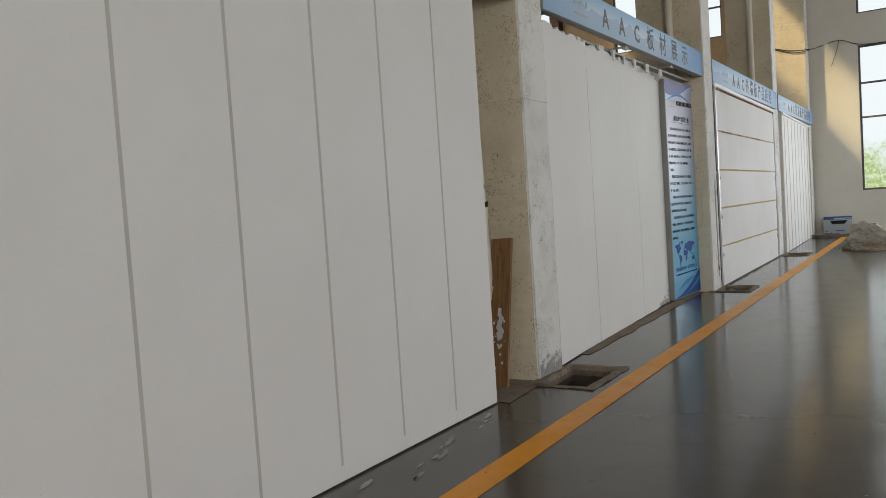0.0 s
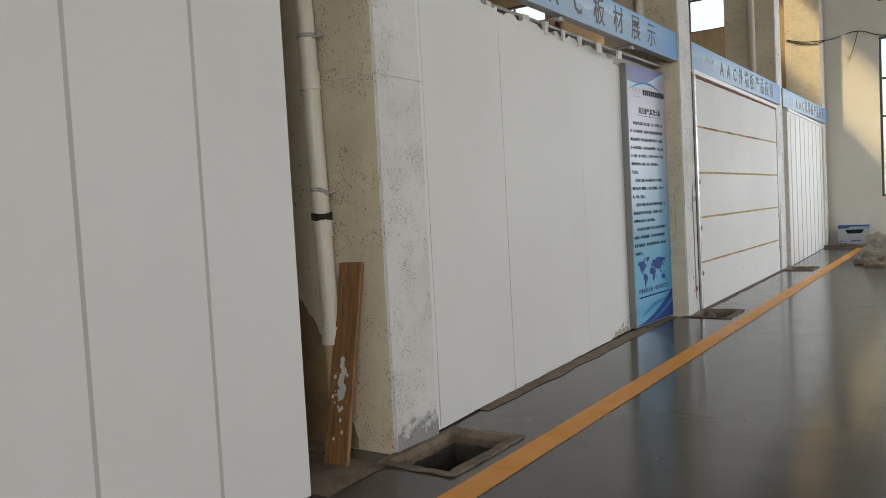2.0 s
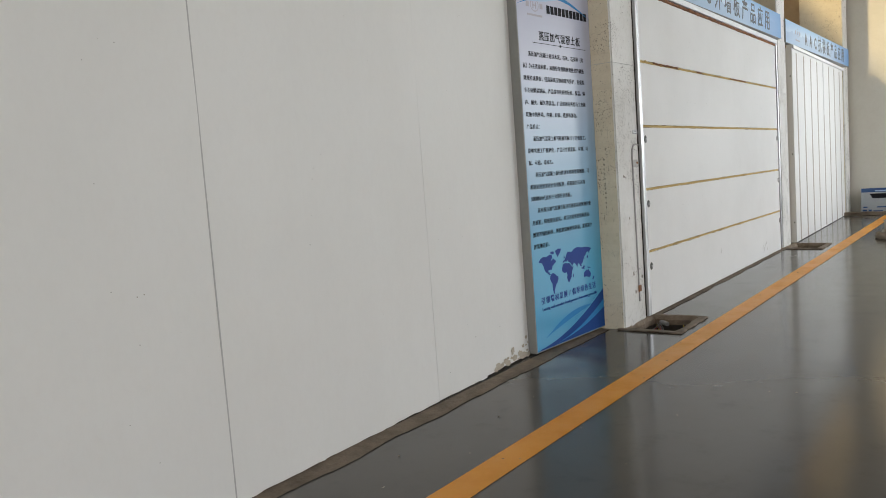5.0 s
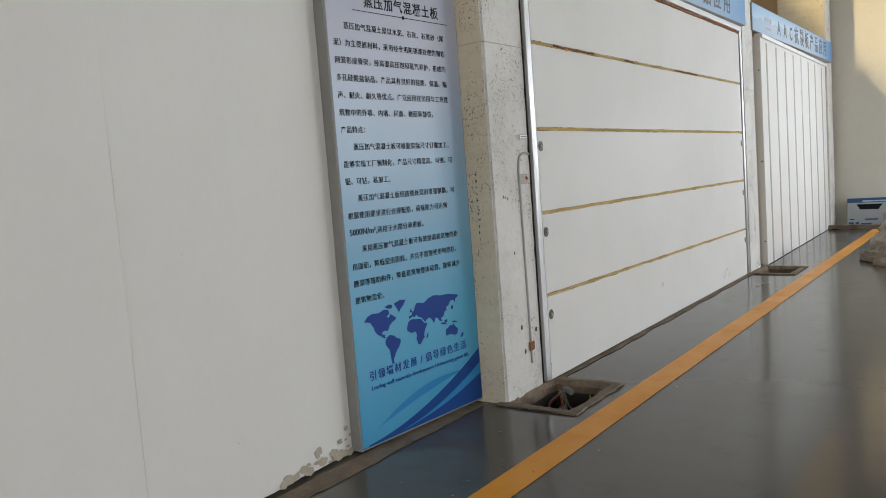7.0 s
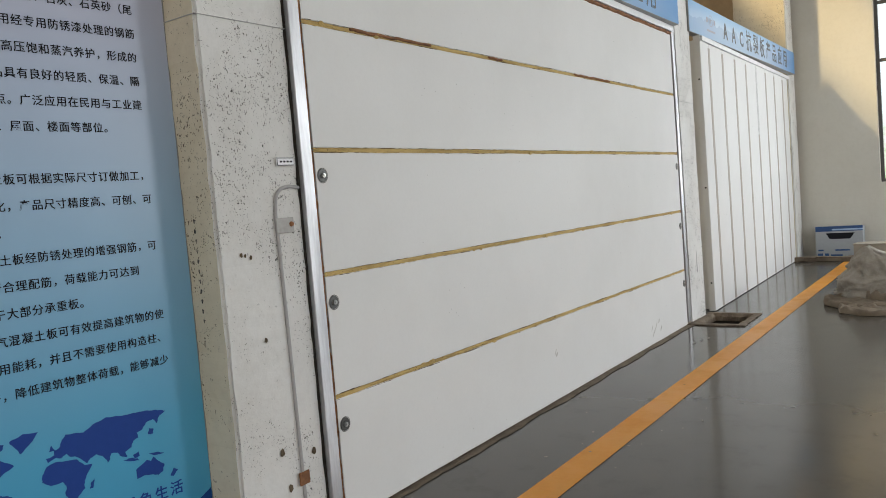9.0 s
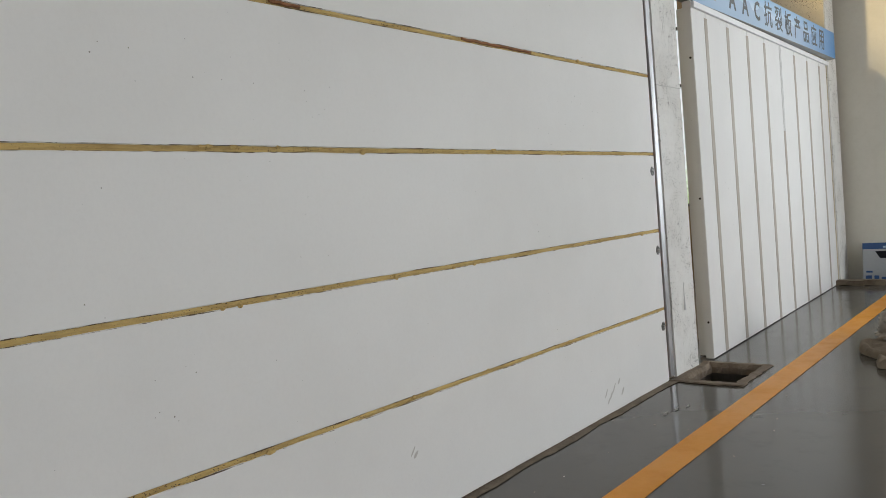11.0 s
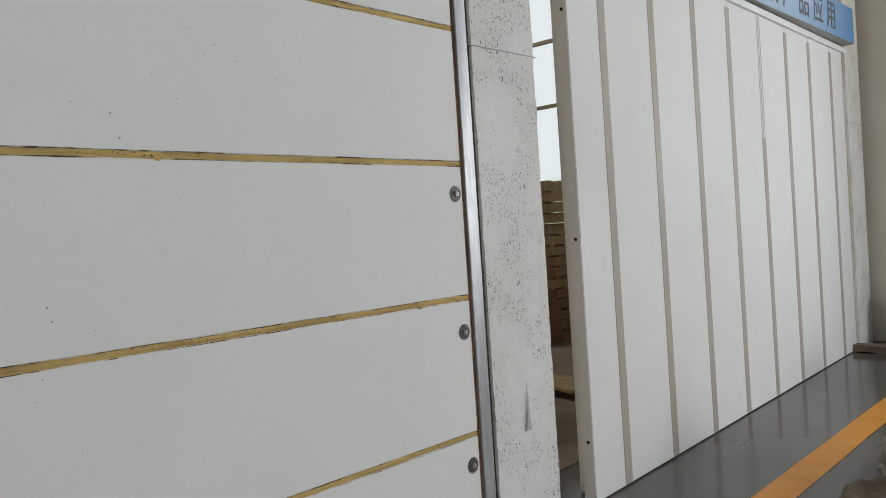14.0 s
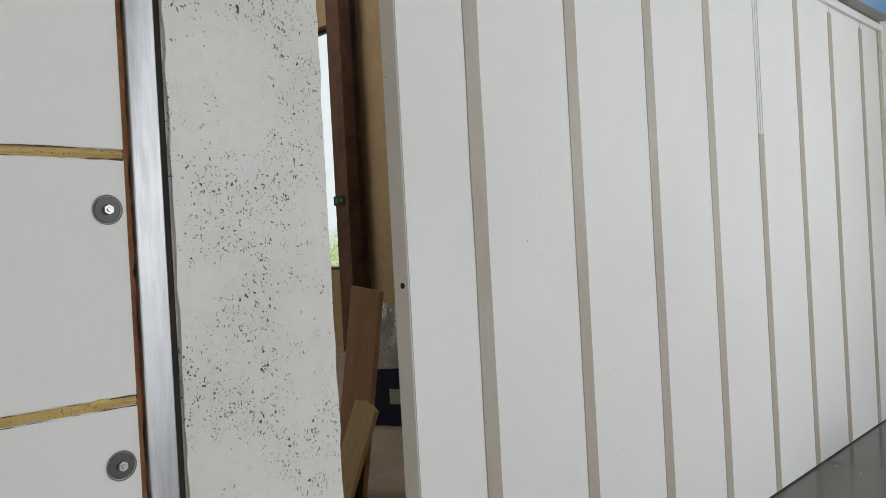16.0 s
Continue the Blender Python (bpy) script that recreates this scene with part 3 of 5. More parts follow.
def build_pit(p, seed):
    x0, x1, y0, y1 = p
    e = empty("floor_pit", pose((x0 + x1) / 2, (y0 + y1) / 2, 0), "open square pit with broken concrete rim in the floor", "pit", "pits by the columns")
    bm = bmesh.new()
    w, l, d = (x1 - x0) / 2, (y1 - y0) / 2, -0.42
    for s in ((-w, -w + 0.03, -l, l), (w - 0.03, w, -l, l), (-w + 0.03, w - 0.03, -l, -l + 0.03), (-w + 0.03, w - 0.03, l - 0.03, l)):
        box(bm, *s, d, -0.004)
    box(bm, -w, w, -l, l, d - 0.03, d)
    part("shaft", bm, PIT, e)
    # rim: broken ring of concrete
    bm = bmesh.new()
    n, rings = 96, []
    for k, (ox, z) in enumerate(((0.035, 0.0), (0.03, 0.014), (-0.03, 0.016), (-0.055, -0.02), (-0.05, -0.07))):
        ring = []
        for i in range(n):
            t = 8.0 * i / n
            s, u = int(t // 2) % 4, (t % 2) - 1
            x, y = ((w * u, -l), (w, l * u), (-w * u, l), (-w, -l * u))[s]
            sx, sy = (1 if x > 0 else -1), (1 if y > 0 else -1)
            fx, fy = max(0, abs(x) / w * 6 - 5), max(0, abs(y) / l * 6 - 5)
            q = noise.noise_vector(Vector((x * 7, y * 7, k * 0.3 + seed)))
            r = noise.noise_vector(Vector((x * 23, y * 23, k + seed)))
            ring.append(bm.verts.new((x + sx * fx * ox + q.x * 0.018 + r.x * 0.014, y + sy * fy * ox + q.y * 0.018 + r.y * 0.014, max(z + q.z * 0.008, 0.004) if k < 3 else z)))
        rings.append(ring)
    for a, b in zip(rings, rings[1:]):
        for i in range(n):
            bm.faces.new((a[i], a[(i + 1) % n], b[(i + 1) % n], b[i]))
    part("rim", bm, DIRT, e, "crumbling brown concrete rim")
    return e


COL_FRONTS = [-2.615, -2.615, -2.582, -2.634, -2.715]


def build_columns():
    for i, (y0, y1) in enumerate(COLS):
        bm = bmesh.new()
        front = COL_FRONTS[i]
        box(bm, COL_BACK, front, y0, y1, -0.05, HALL_TOP)
        bmesh.ops.subdivide_edges(bm, edges=[e for e in bm.edges if abs(e.verts[0].co.z - e.verts[1].co.z) > 1], cuts=170, use_grid_fill=True)
        bmesh.ops.bevel(bm, geom=[e for e in bm.edges if abs(e.verts[0].co.z - e.verts[1].co.z) > 0.01 and abs(e.verts[0].co.x - e.verts[1].co.x) < 1e-4 and abs(e.verts[0].co.y - e.verts[1].co.y) < 1e-4], offset=0.014, segments=2, affect="EDGES")
        for v in bm.verts:
            q = noise.noise_vector(v.co * 7 + Vector((i * 5, 0, 0))) * 0.002 + noise.noise_vector(v.co * 37) * 0.006
            v.co.x += q.x * 0.4
            v.co.y += q.y
        for f in bm.faces:
            f.material_index = 0 if f.calc_center_median().x > front - 0.02 else 1
        ob = put_mesh("column", bm, [WHITEWASH, CREAM])
        tagged(ob, "pitted concrete column, whitewashed front and cream-painted sides", "column", "row of columns")
        if i in (1, 2, 3):
            build_downpipe(-3.02, y0 - 0.105, i)
        # the pour seam drawn round each column
        bm = bmesh.new()
        z = 2.352
        box(bm, front - 0.3, front + 0.0055, y0 - 0.0055, y1 + 0.003, z, z + 0.003)
        put_mesh("pour_seam", bm, AAC_EDGE, ob)


def build_downpipe(x, y, i):
    e = empty("downpipe", pose(x + 0.045, y, 0, 0, -1.75, 0) if i == 1 else pose(x, y, 0), "old white plastic rainwater pipe, cracked and stained", "pipe", "downpipes on columns")
    r = 0.055
    for z0, z1, mat in ((1.52, HALL_TOP, PVC), (0.76, 1.49, PVC), (0.05, 0.76, PVC_STAINED)):
        bm = bmesh.new()
        rod(bm, (0, 0, z0), (0, 0, z1), r, r, 24)
        part("pipe_length", bm, mat, e)
    for z, h, rr in ((2.30, 0.11, 0.060), (1.38, 0.10, 0.062), (0.70, 0.11, 0.064), (4.4, 0.11, 0.060), (6.5, 0.11, 0.060)):
        bm = bmesh.new()
        rod(bm, (0, 0, z), (0, 0, z + h), rr, rr, 24)
        rod(bm, (0, 0, z + h - 0.018), (0, 0, z + h), rr + 0.005, rr + 0.005, 24)
        rod(bm, (0, 0, z), (0, 0, z + 0.014), rr + 0.004, rr + 0.004, 24)
        part("collar", bm, PVC, e)
    bm = bmesh.new()
    rod(bm, (0, 0, 1.485), (0, 0, 1.525), r + 0.006, r + 0.012, 20)
    bmesh.ops.subdivide_edges(bm, edges=bm.edges[:], cuts=1)
    roughen(bm, 0.014, 55)
    part("break", bm, NEAR_BLACK, e, "blackened ragged break")
    for z, tilt in ((1.64, 0.03), (2.62, 0.0)):
        bm = bmesh.new()
        for k in (0, 0.014):
            rod(bm, (0, -tilt * 0.1, z + k), (0, tilt * 0.1, z + k + 0.012), r + 0.007, r + 0.007, 20)
        rod(bm, (r, -0.01, z), (r + 0.03, 0.06, z + 0.02), 0.008)
        part("strap", bm, IRON, e, "wire strap")


def bay(x0, y0, x1, y1):
    """A frame for one bay: y runs along the wall from its start, x out of it."""
    return pose(x0, y0, 0, 0, 0, math.degrees(math.atan2(-(x1 - x0), y1 - y0)))


def panel_mesh(w, h, t, bevel, rag=0.0, seed=0):
    bm = boxes((-t, 0, 0, w, 0, h))
    bmesh.ops.bevel(bm, geom=bm.edges[:], offset=bevel, segments=2, affect="EDGES")
    return bm


def build_bay_a():
    """Plain vertical panels with narrow grooves."""
    start_y, end_y = -4.94, 4.895
    m = bay(-2.60, 0, -2.60, 1)
    e = empty("panel_wall", m, "smooth white aerated concrete wall of upright panels with narrow grey joints", "wall", "display walls")
    edges = [4.895, 4.305, 3.685, 3.085, 2.47, 1.85] + [1.85 - 0.612 * k for k in range(1, 12)]
    for hi, lo in zip(edges, edges[1:]):
        part("panel", panel_mesh(hi - lo - 0.020, 3.05, 0.15, 0.001), AAC, e).location = (0, lo + 0.010, 0.012)
        if lo > -4.5:
            part("joint", boxes((-0.10, -0.0006, lo - 0.0098, lo + 0.0098, 0.10, 3.04)), JOINT, e)
            part("joint", boxes((-0.10, -0.0004, lo - 0.0098, lo + 0.0098, 0.013, 0.0995)), AAC, e)


def build_bay_b():
    """Rendered panels, each a little further back, on a bare foot strip."""
    e = empty("panel_wall", Matrix.Identity(4), "white rendered wall of upright panels with faint joints and a ragged foot", "wall", "display walls")
    ys = [6.135, 6.20, 6.775, 7.40, 8.02, 8.58, 9.14, 9.765, 10.46, 11.58]
    xs = [-2.64, -2.655, -2.70, -2.738, -2.772, -2.805, -2.838, -2.868, -2.93]
    for i, (a, b, x) in enumerate(zip(ys, ys[1:], xs)):
        nxt = xs[i + 1] if i + 1 < len(xs) else x - 0.012
        bm = bmesh.new()
        w, nz, ny = b - a, 62, 10
        grid = []
        foot, head = 0.012 + 0.008 * noise.noise(Vector((i * 3.1, 0, 0))), 3.06 + 0.05 * noise.noise(Vector((i * 7.3, 2, 0)))
        for k in range(nz + 1):
            row = []
            for j in range(ny + 1):
                y = a + w * j / ny
                z = foot + (head - foot) * k / nz
                back = x + (nxt - x) * (j / ny) * (0.75 if i not in (1, 2) else 0.9)
                back += 0.004 * noise.noise(Vector((y * 2, z * 1.1, i)))
                if k == 0:
                    z += 0.010 * noise.noise(Vector((y * 9, i, 0)))
                if k == nz:
                    z += 0.03 * (1 if noise.noise(Vector((y * 4.5, i, 5))) > 0.05 else 0) + 0.012 * noise.noise(Vector((y * 30, 0, 0)))
                row.append(bm.verts.new((back, y, z)))
            grid.append(row)
        front = []
        for r0, r1 in zip(grid, grid[1:]):
            for j in range(ny):
                front.append(bm.faces.new((r0[j], r0[j + 1], r1[j + 1], r1[j])))
        r = bmesh.ops.extrude_face_region(bm, geom=front)
        for v in r["geom"]:
            if isinstance(v, bmesh.types.BMVert):
                v.co.x -= 0.13
        part("panel", bm, PLASTER, e, "narrow edge strip of render" if i == 0 else "")
    # a thin line of sealant between two of the panels, and one by the column
    part("joint", boxes((-2.78, -2.7335, 7.397, 7.405, 0.02, 3.0)), AAC_EDGE, e)
    part("joint", boxes((-2.70, -2.6505, 6.194, 6.206, 0.04, 3.02)), AAC_EDGE, e)
    part("joint", boxes((-2.86, -2.8275, 9.1375, 9.1435, 0.02, 3.0)), PLASTER, e, "thin raised bead of filler")
    # dirt splashed on the foot beside the board
    rnd = random.Random(17)
    for k in range(34):
        y, r = rnd.uniform(9.9, 10.44), rnd.uniform(0.006, 0.022)
        z = 0.025 + rnd.random() ** 2.2 * 0.15 * (y - 9.75) / 0.7
        face = -2.868 - 0.0465 * (y - 9.765) / 0.695 + 0.0055
        n = [1 + 0.6 * noise.noise(Vector((math.cos(t * math.tau / 14) * 1.5, math.sin(t * math.tau / 14) * 1.5, k * 2.0))) for t in range(14)]
        flat_shape("dirt_fleck", [(y + 1.5 * r * q * math.cos(t * math.tau / 14), z + r * q * math.sin(t * math.tau / 14)) for t, q in enumerate(n)], face, 0.0008, SPLASH, e)
    # hair cracks in the first panel
    for pts in (((6.30, 2.72), (6.335, 2.45), (6.36, 2.18), (6.35, 1.9), (6.345, 1.66)), ((6.28, 0.62), (6.315, 0.42), (6.325, 0.2), (6.325, 0.06))):
        tube("crack", [(-2.661 + -0.07 * (y - 6.2), y, z) for y, z in pts], 0.0022, AAC_EDGE, e)
    # steel channel along the head of the wall
    c = empty("steel_channel", Matrix.Identity(4), "grey steel channel along the head of the rendered wall", "steel beam")
    part("web", boxes((-2.92, -2.90, 6.14, 11.59, 3.02, 3.14)), IRON, c)
    part("flange", boxes((-2.8995, -2.80, 6.14, 11.59, 3.115, 3.14)), IRON, c)
    rnd = random.Random(4)
    for k in range(9):
        y = 6.5 + k * 0.44 + rnd.uniform(-0.1, 0.1)
        bm = boxes((-2.80, -2.765 - 0.015 * (k > 4), y, y + rnd.uniform(0.05, 0.11), 3.03, 3.13))
        bmesh.ops.subdivide_edges(bm, edges=bm.edges[:], cuts=2, use_grid_fill=True)
        roughen(bm, 0.02, 14, seed=k)
        part("mortar_dab", bm, PLASTER, c, "white dab of mortar")


def bolt(e, x, y, z):
    b = new("bolt")
    b.parent = e
    b.location = (x, y, z)
    bm = bmesh.new()
    rod(bm, (-0.004, 0, 0), (0.003, 0, 0), 0.034, 0.031, 20)
    part("washer", bm, WASHER, b)
    bm = bmesh.new()
    rod(bm, (0.003, 0, 0), (0.013, 0, 0), 0.013, 0.012, 6)
    rod(bm, (0.013, 0, 0), (0.018, 0, 0), 0.006, 0.005, 10)
    part("bolt_head", bm, BOLT_ZINC, b)
    # flat dark ring that paints a recess's shade round the washer
    part("recess_shade_ring", _ring(0.033, 0.037), BOLT_SHADE, b)


def _ring(r0, r1):
    bm = bmesh.new()
    a = [bm.verts.new((0.0015, r0 * math.cos(t * math.tau / 24), r0 * math.sin(t * math.tau / 24))) for t in range(24)]
    b = [bm.verts.new((0.0015, r1 * math.cos(t * math.tau / 24), r1 * math.sin(t * math.tau / 24))) for t in range(24)]
    for i in range(24):
        bm.faces.new((a[i], a[(i + 1) % 24], b[(i + 1) % 24], b[i]))
    return bm


def build_bay_2():
    """Five long level panels with foam joints in a bright metal frame."""
    y0, length = 12.172, 5.44
    m = bay(-2.565, y0, -2.650, y0 + length)
    e = empty("panel_wall", m, "white wall of five long level aerated concrete panels with yellow foam joints", "wall", "display walls")
    left = [0.02, 0.628, 1.217, 1.806, 2.402, 3.04]
    right = [0.005, 0.585, 1.205, 1.808, 2.415, 3.045]
    g = 0.011
    for k in range(5):
        bm = bmesh.new()
        n = 40
        rows = []
        for i in range(n + 1):
            f = i / n
            y = 0.012 + (length - 0.024) * f
            lo, hi = left[k] + (right[k] - left[k]) * f + (g if k else 0), left[k + 1] + (right[k + 1] - left[k + 1]) * f - g
            lo += 0.003 * noise.noise(Vector((y * 5, k, 0)))
            hi += 0.003 * noise.noise(Vector((y * 5, k, 4)))
            rows.append([bm.verts.new(c) for c in ((-0.15, y, lo), (-0.004, y, lo), (0, y, lo + 0.004), (0, y, hi - 0.004), (-0.004, y, hi), (-0.15, y, hi))])
        for a, b in zip(rows, rows[1:]):
            for j in range(6):
                bm.faces.new((a[j], b[j], b[(j + 1) % 6], a[(j + 1) % 6]))
        bm.faces.new(rows[0])
        bm.faces.new(rows[-1][::-1])
        part("panel", bm, AAC, e)
        if k:
            bm = bmesh.new()
            last = None
            for i in range(281):
                f = i / 280
                y = 0.012 + (length - 0.024) * f
                z = left[k] + (right[k] - left[k]) * f
                h = g + 0.001 + 0.004 * noise.noise(Vector((y * 13, k * 3, 1)))
                d = -0.002 + 0.006 * noise.noise(Vector((y * 9, k * 5, 2)))
                ring = [bm.verts.new(c) for c in ((-0.05, y, z - h), (d - 0.004, y, z - h), (d, y, z), (d - 0.004, y, z + h), (-0.05, y, z + h))]
                if last:
                    for j in range(4):
                        bm.faces.new((last[j], ring[j], ring[j + 1], last[j + 1]))
                last = ring
            part("joint_filler", bm, FOAM, e, "ragged yellow foam filler")
            # dark ribbons on the face paint the shadow gap above and below the foam
            for side in (-1, 1):
                bm = bmesh.new()
                last = None
                for i in range(421):
                    f = i / 420
                    y = 0.014 + (length - 0.028) * f
                    z = left[k] + (right[k] - left[k]) * f + side * (g + 0.0012 + 0.003 * noise.noise(Vector((y * 5, k, 4 if side < 0 else 0))))
                    w = 0.0040 * max(0.0, noise.noise(Vector((y * 4.5, k * 7, side * 3))) + 0.55 * noise.noise(Vector((y * 27, k, side))) + 0.12)
                    pair = (bm.verts.new((0.0012, y, z - w)), bm.verts.new((0.0012, y, z + w)))
                    if last and max(w, wide) > 0.0003:
                        bm.faces.new((last[0], pair[0], pair[1], last[1]))
                    last, wide = pair, w
                bmesh.ops.delete(bm, geom=[v for v in bm.verts if not v.link_faces], context="VERTS")
                part("joint_gap", bm, GAP_BROWN, e, "broken dark line painted for the shadow gap along the foam")
            rnd = random.Random(k)
            for _ in range(9):                                # foam squeezed out of the joint
                f = rnd.random()
                y, z = 0.1 + (length - 0.2) * f, left[k] + (right[k] - left[k]) * (0.1 + (length - 0.2) * f) / length
                bm = bmesh.new()
                bmesh.ops.create_icosphere(bm, subdivisions=2, radius=rnd.uniform(0.006, 0.013))
                bmesh.ops.scale(bm, vec=(0.5, rnd.uniform(1.2, 3.0), 1.0), verts=bm.verts[:])
                roughen(bm, 0.006, 60, seed=k + f * 9)
                bmesh.ops.translate(bm, vec=(0.001, y, z + rnd.choice((-1, 1)) * g * 0.7), verts=bm.verts[:])
                part("foam_lump", bm, FOAM, e)
    for k, a, b in ((4, 0.35, 1.05), (4, 1.7, 1.86), (4, 3.0, 3.7)):
        z = left[4] + (right[4] - left[4]) * (a / length)
        z2 = left[4] + (right[4] - left[4]) * (b / length)
        bm = bmesh.new()
        rod(bm, (0.0, a, z + 0.003), (0.0, b, z2 + 0.003), 0.0085, 0.0085, 6)
        bmesh.ops.subdivide_edges(bm, edges=[d for d in bm.edges if d.calc_length() > 0.05], cuts=24)
        roughen(bm, 0.006, 21, seed=a)
        part("rust_stain", bm, RUST, e)
    bm = bmesh.new()
    rod(bm, (0.0, 0.02, 3.043), (0.0, length - 0.02, 3.046), 0.016, 0.016, 6)
    bmesh.ops.subdivide_edges(bm, edges=[d for d in bm.edges if d.calc_length() > 1], cuts=150)
    roughen(bm, 0.012, 15)
    part("rust_stain", bm, RUST, e, "rusty ragged top joint")
    # rusty slit beside the frames
    for y in (0.004, length - 0.004):
        bm = boxes((-0.06, -0.006, y - 0.009, y + 0.009, 0.03, 3.04))
        bmesh.ops.subdivide_edges(bm, edges=[d for d in bm.edges if d.calc_length() > 1], cuts=90)
        roughen(bm, 0.009, 31, seed=y)
        part("slit", bm, RUST, e)
    for z in (1.685, 1.080, 0.487):
        bolt(e, 0, 0.055, z)
    for z in (1.673, 1.053, 0.45):
        bolt(e, 0, length - 0.058, z)
    # metal trims
    f = empty("metal_trim", m, "bright galvanised steel trim round the panels", "metal frame")
    part("upright", boxes((-0.10, 0.012, -0.084, -0.014, 0.03, 3.10)), STEEL, f, bevel=0.003)
    part("upright", boxes((-0.10, 0.012, length + 0.006, length + 0.080, 0.03, 3.10)), STEEL, f, bevel=0.003)
    # black strips paint the shadow gaps between trim and columns
    part("shadow_gap_strip", boxes((-0.10, -0.012, -0.0905, -0.0845, 0.03, 3.10)), NEAR_BLACK, f, "black strip painted in for the shadow gap")
    part("shadow_gap_strip", boxes((-0.10, 0.005, length + 0.0805, length + 0.098, 0.03, 3.10)), NEAR_BLACK, f, "black strip painted in for the shadow gap")
    part("head", boxes((-0.10, 0.016, -0.084, length + 0.080, 3.065, 3.125)), WHITE_TRIM, f, bevel=0.003)


def build_bay_c():
    """Upright panels with wide taped joints."""
    y0 = 18.455
    m = bay(-2.605, y0, -2.75, y0 + 5.52)
    e = empty("panel_wall", m, "white wall of upright panels with wide grey-brown taped joints", "wall", "display walls")
    seams = [0.375, 0.985, 1.61, 2.225, 2.86, 3.50, 4.14, 4.82]
    edges = [0.012] + seams + [5.52]
    for i, (a, b) in enumerate(zip(edges, edges[1:])):
        part("panel", panel_mesh(b - a - 0.006, 3.12, 0.075, 0.004), AAC, e).location = (0, a + 0.003, 0.008)
    for i, s in enumerate(seams):
        hi = 2.09 if i == 4 else 3.02
        bm = bmesh.new()
        last = None
        for k in range(61):
            z = 0.015 + (hi - 0.015) * k / 60
            w = 0.041 + 0.003 * noise.noise(Vector((i * 4, z * 3, 0)))
            ring = [bm.verts.new(c) for c in ((0.0006, s - w, z), (0.0032 + 0.001 * noise.noise(Vector((i, z * 9, 2))), s - w + 0.004, z), (0.0032, s + w - 0.004, z), (0.0006, s + w, z))]
            if last:
                for j in range(3):
                    bm.faces.new((last[j], last[j + 1], ring[j + 1], ring[j]))
            last = ring
        part("joint_tape", bm, TAPE, e)
    s = seams[4]
    for d in (-0.032, 0.032):
        part("groove_line", boxes((0.0008, 0.002, s + d - 0.004, s + d + 0.004, 2.09, 3.05)), AAC_EDGE, e)
    part("rear_rib", boxes((-0.17, -0.0755, 0.127, 0.30, 0.008, 3.10)), AAC, e, bevel=0.003)
    part("head_trim", boxes((0.004, 0.03, 0.02, 5.50, 3.065, 3.118)), WHITE_TRIM, e, "white metal strip under the sign", bevel=0.003)
    # raised black discs paint the shade inside screw holes
    for z in (2.64, 1.42, 0.33):
        bm = bmesh.new()
        rod(bm, (-0.03, 0.0135, z), (-0.03, 0.019, z), 0.010, 0.010, 10)
        part("screw_hole", bm, NEAR_BLACK, e)


def build_sign(y0, y1, z0, z1, x, text, left, wide, size):
    e = empty("sign_board", pose(x, y0, z0), "long pale-blue sign box lettered in grey above the panels", "sign", "sign boards over the bays")
    w, h = y1 - y0, z1 - z0
    part("case", boxes((-0.09, -0.003, 0, w, 0, h)), CASE_GREY, e, "grey metal case", bevel=0.004)
    part("face", boxes((-0.0025, 0.0, 0.006, w - 0.006, 0.006, h - 0.006)), SIGN_BLUE, e, "pale blue printed face")
    if not text:
        return e
    pitch = wide / len(text)
    characters(text[:3], 0.0015, left, h * 0.5 - size * 0.36, pitch, size, INK_GREY, e, 0.006, "letter")
    characters(text[3:], 0.0015, left + 3 * pitch, h * 0.5 - size * 0.36, pitch, size * 1.06, INK_GREY, e, 0.0025, "letter")
    # round company mark as plain shapes, with bars beside and below
    c = left - 0.42
    lg = new("logo")
    lg.parent = e
    bm = bmesh.new()
    for r0, r1 in ((0.060, 0.066),):
        a = [bm.verts.new((0.002, c + 1.25 * r0 * math.cos(t * math.tau / 32), h * 0.60 + r0 * math.sin(t * math.tau / 32))) for t in range(32)]
        b = [bm.verts.new((0.002, c + 1.25 * r1 * math.cos(t * math.tau / 32), h * 0.60 + r1 * math.sin(t * math.tau / 32))) for t in range(32)]
        for i in range(32):
            bm.faces.new((a[i], a[(i + 1) % 32], b[(i + 1) % 32], b[i]))
    part("ring", bm, LOGO, lg)
    for dy, dz, ww, hh in ((-0.035, 0, 0.012, 0.06), (0.0, 0, 0.012, 0.06), (0.03, 0.012, 0.03, 0.012), (-0.017, 0, 0.03, 0.012), (-0.15, 0, 0.06, 0.06), (0.15, 0, 0.06, 0.06)):
        part("bar", boxes((0.001, 0.002, c + dy - ww / 2, c + dy + ww / 2, h * 0.60 + dz - hh / 2, h * 0.60 + dz + hh / 2)), LOGO, lg)
    part("bar", boxes((0.001, 0.002, c - 0.16, c + 0.16, h * 0.24, h * 0.24 + 0.022)), LOGO, lg)
    return e


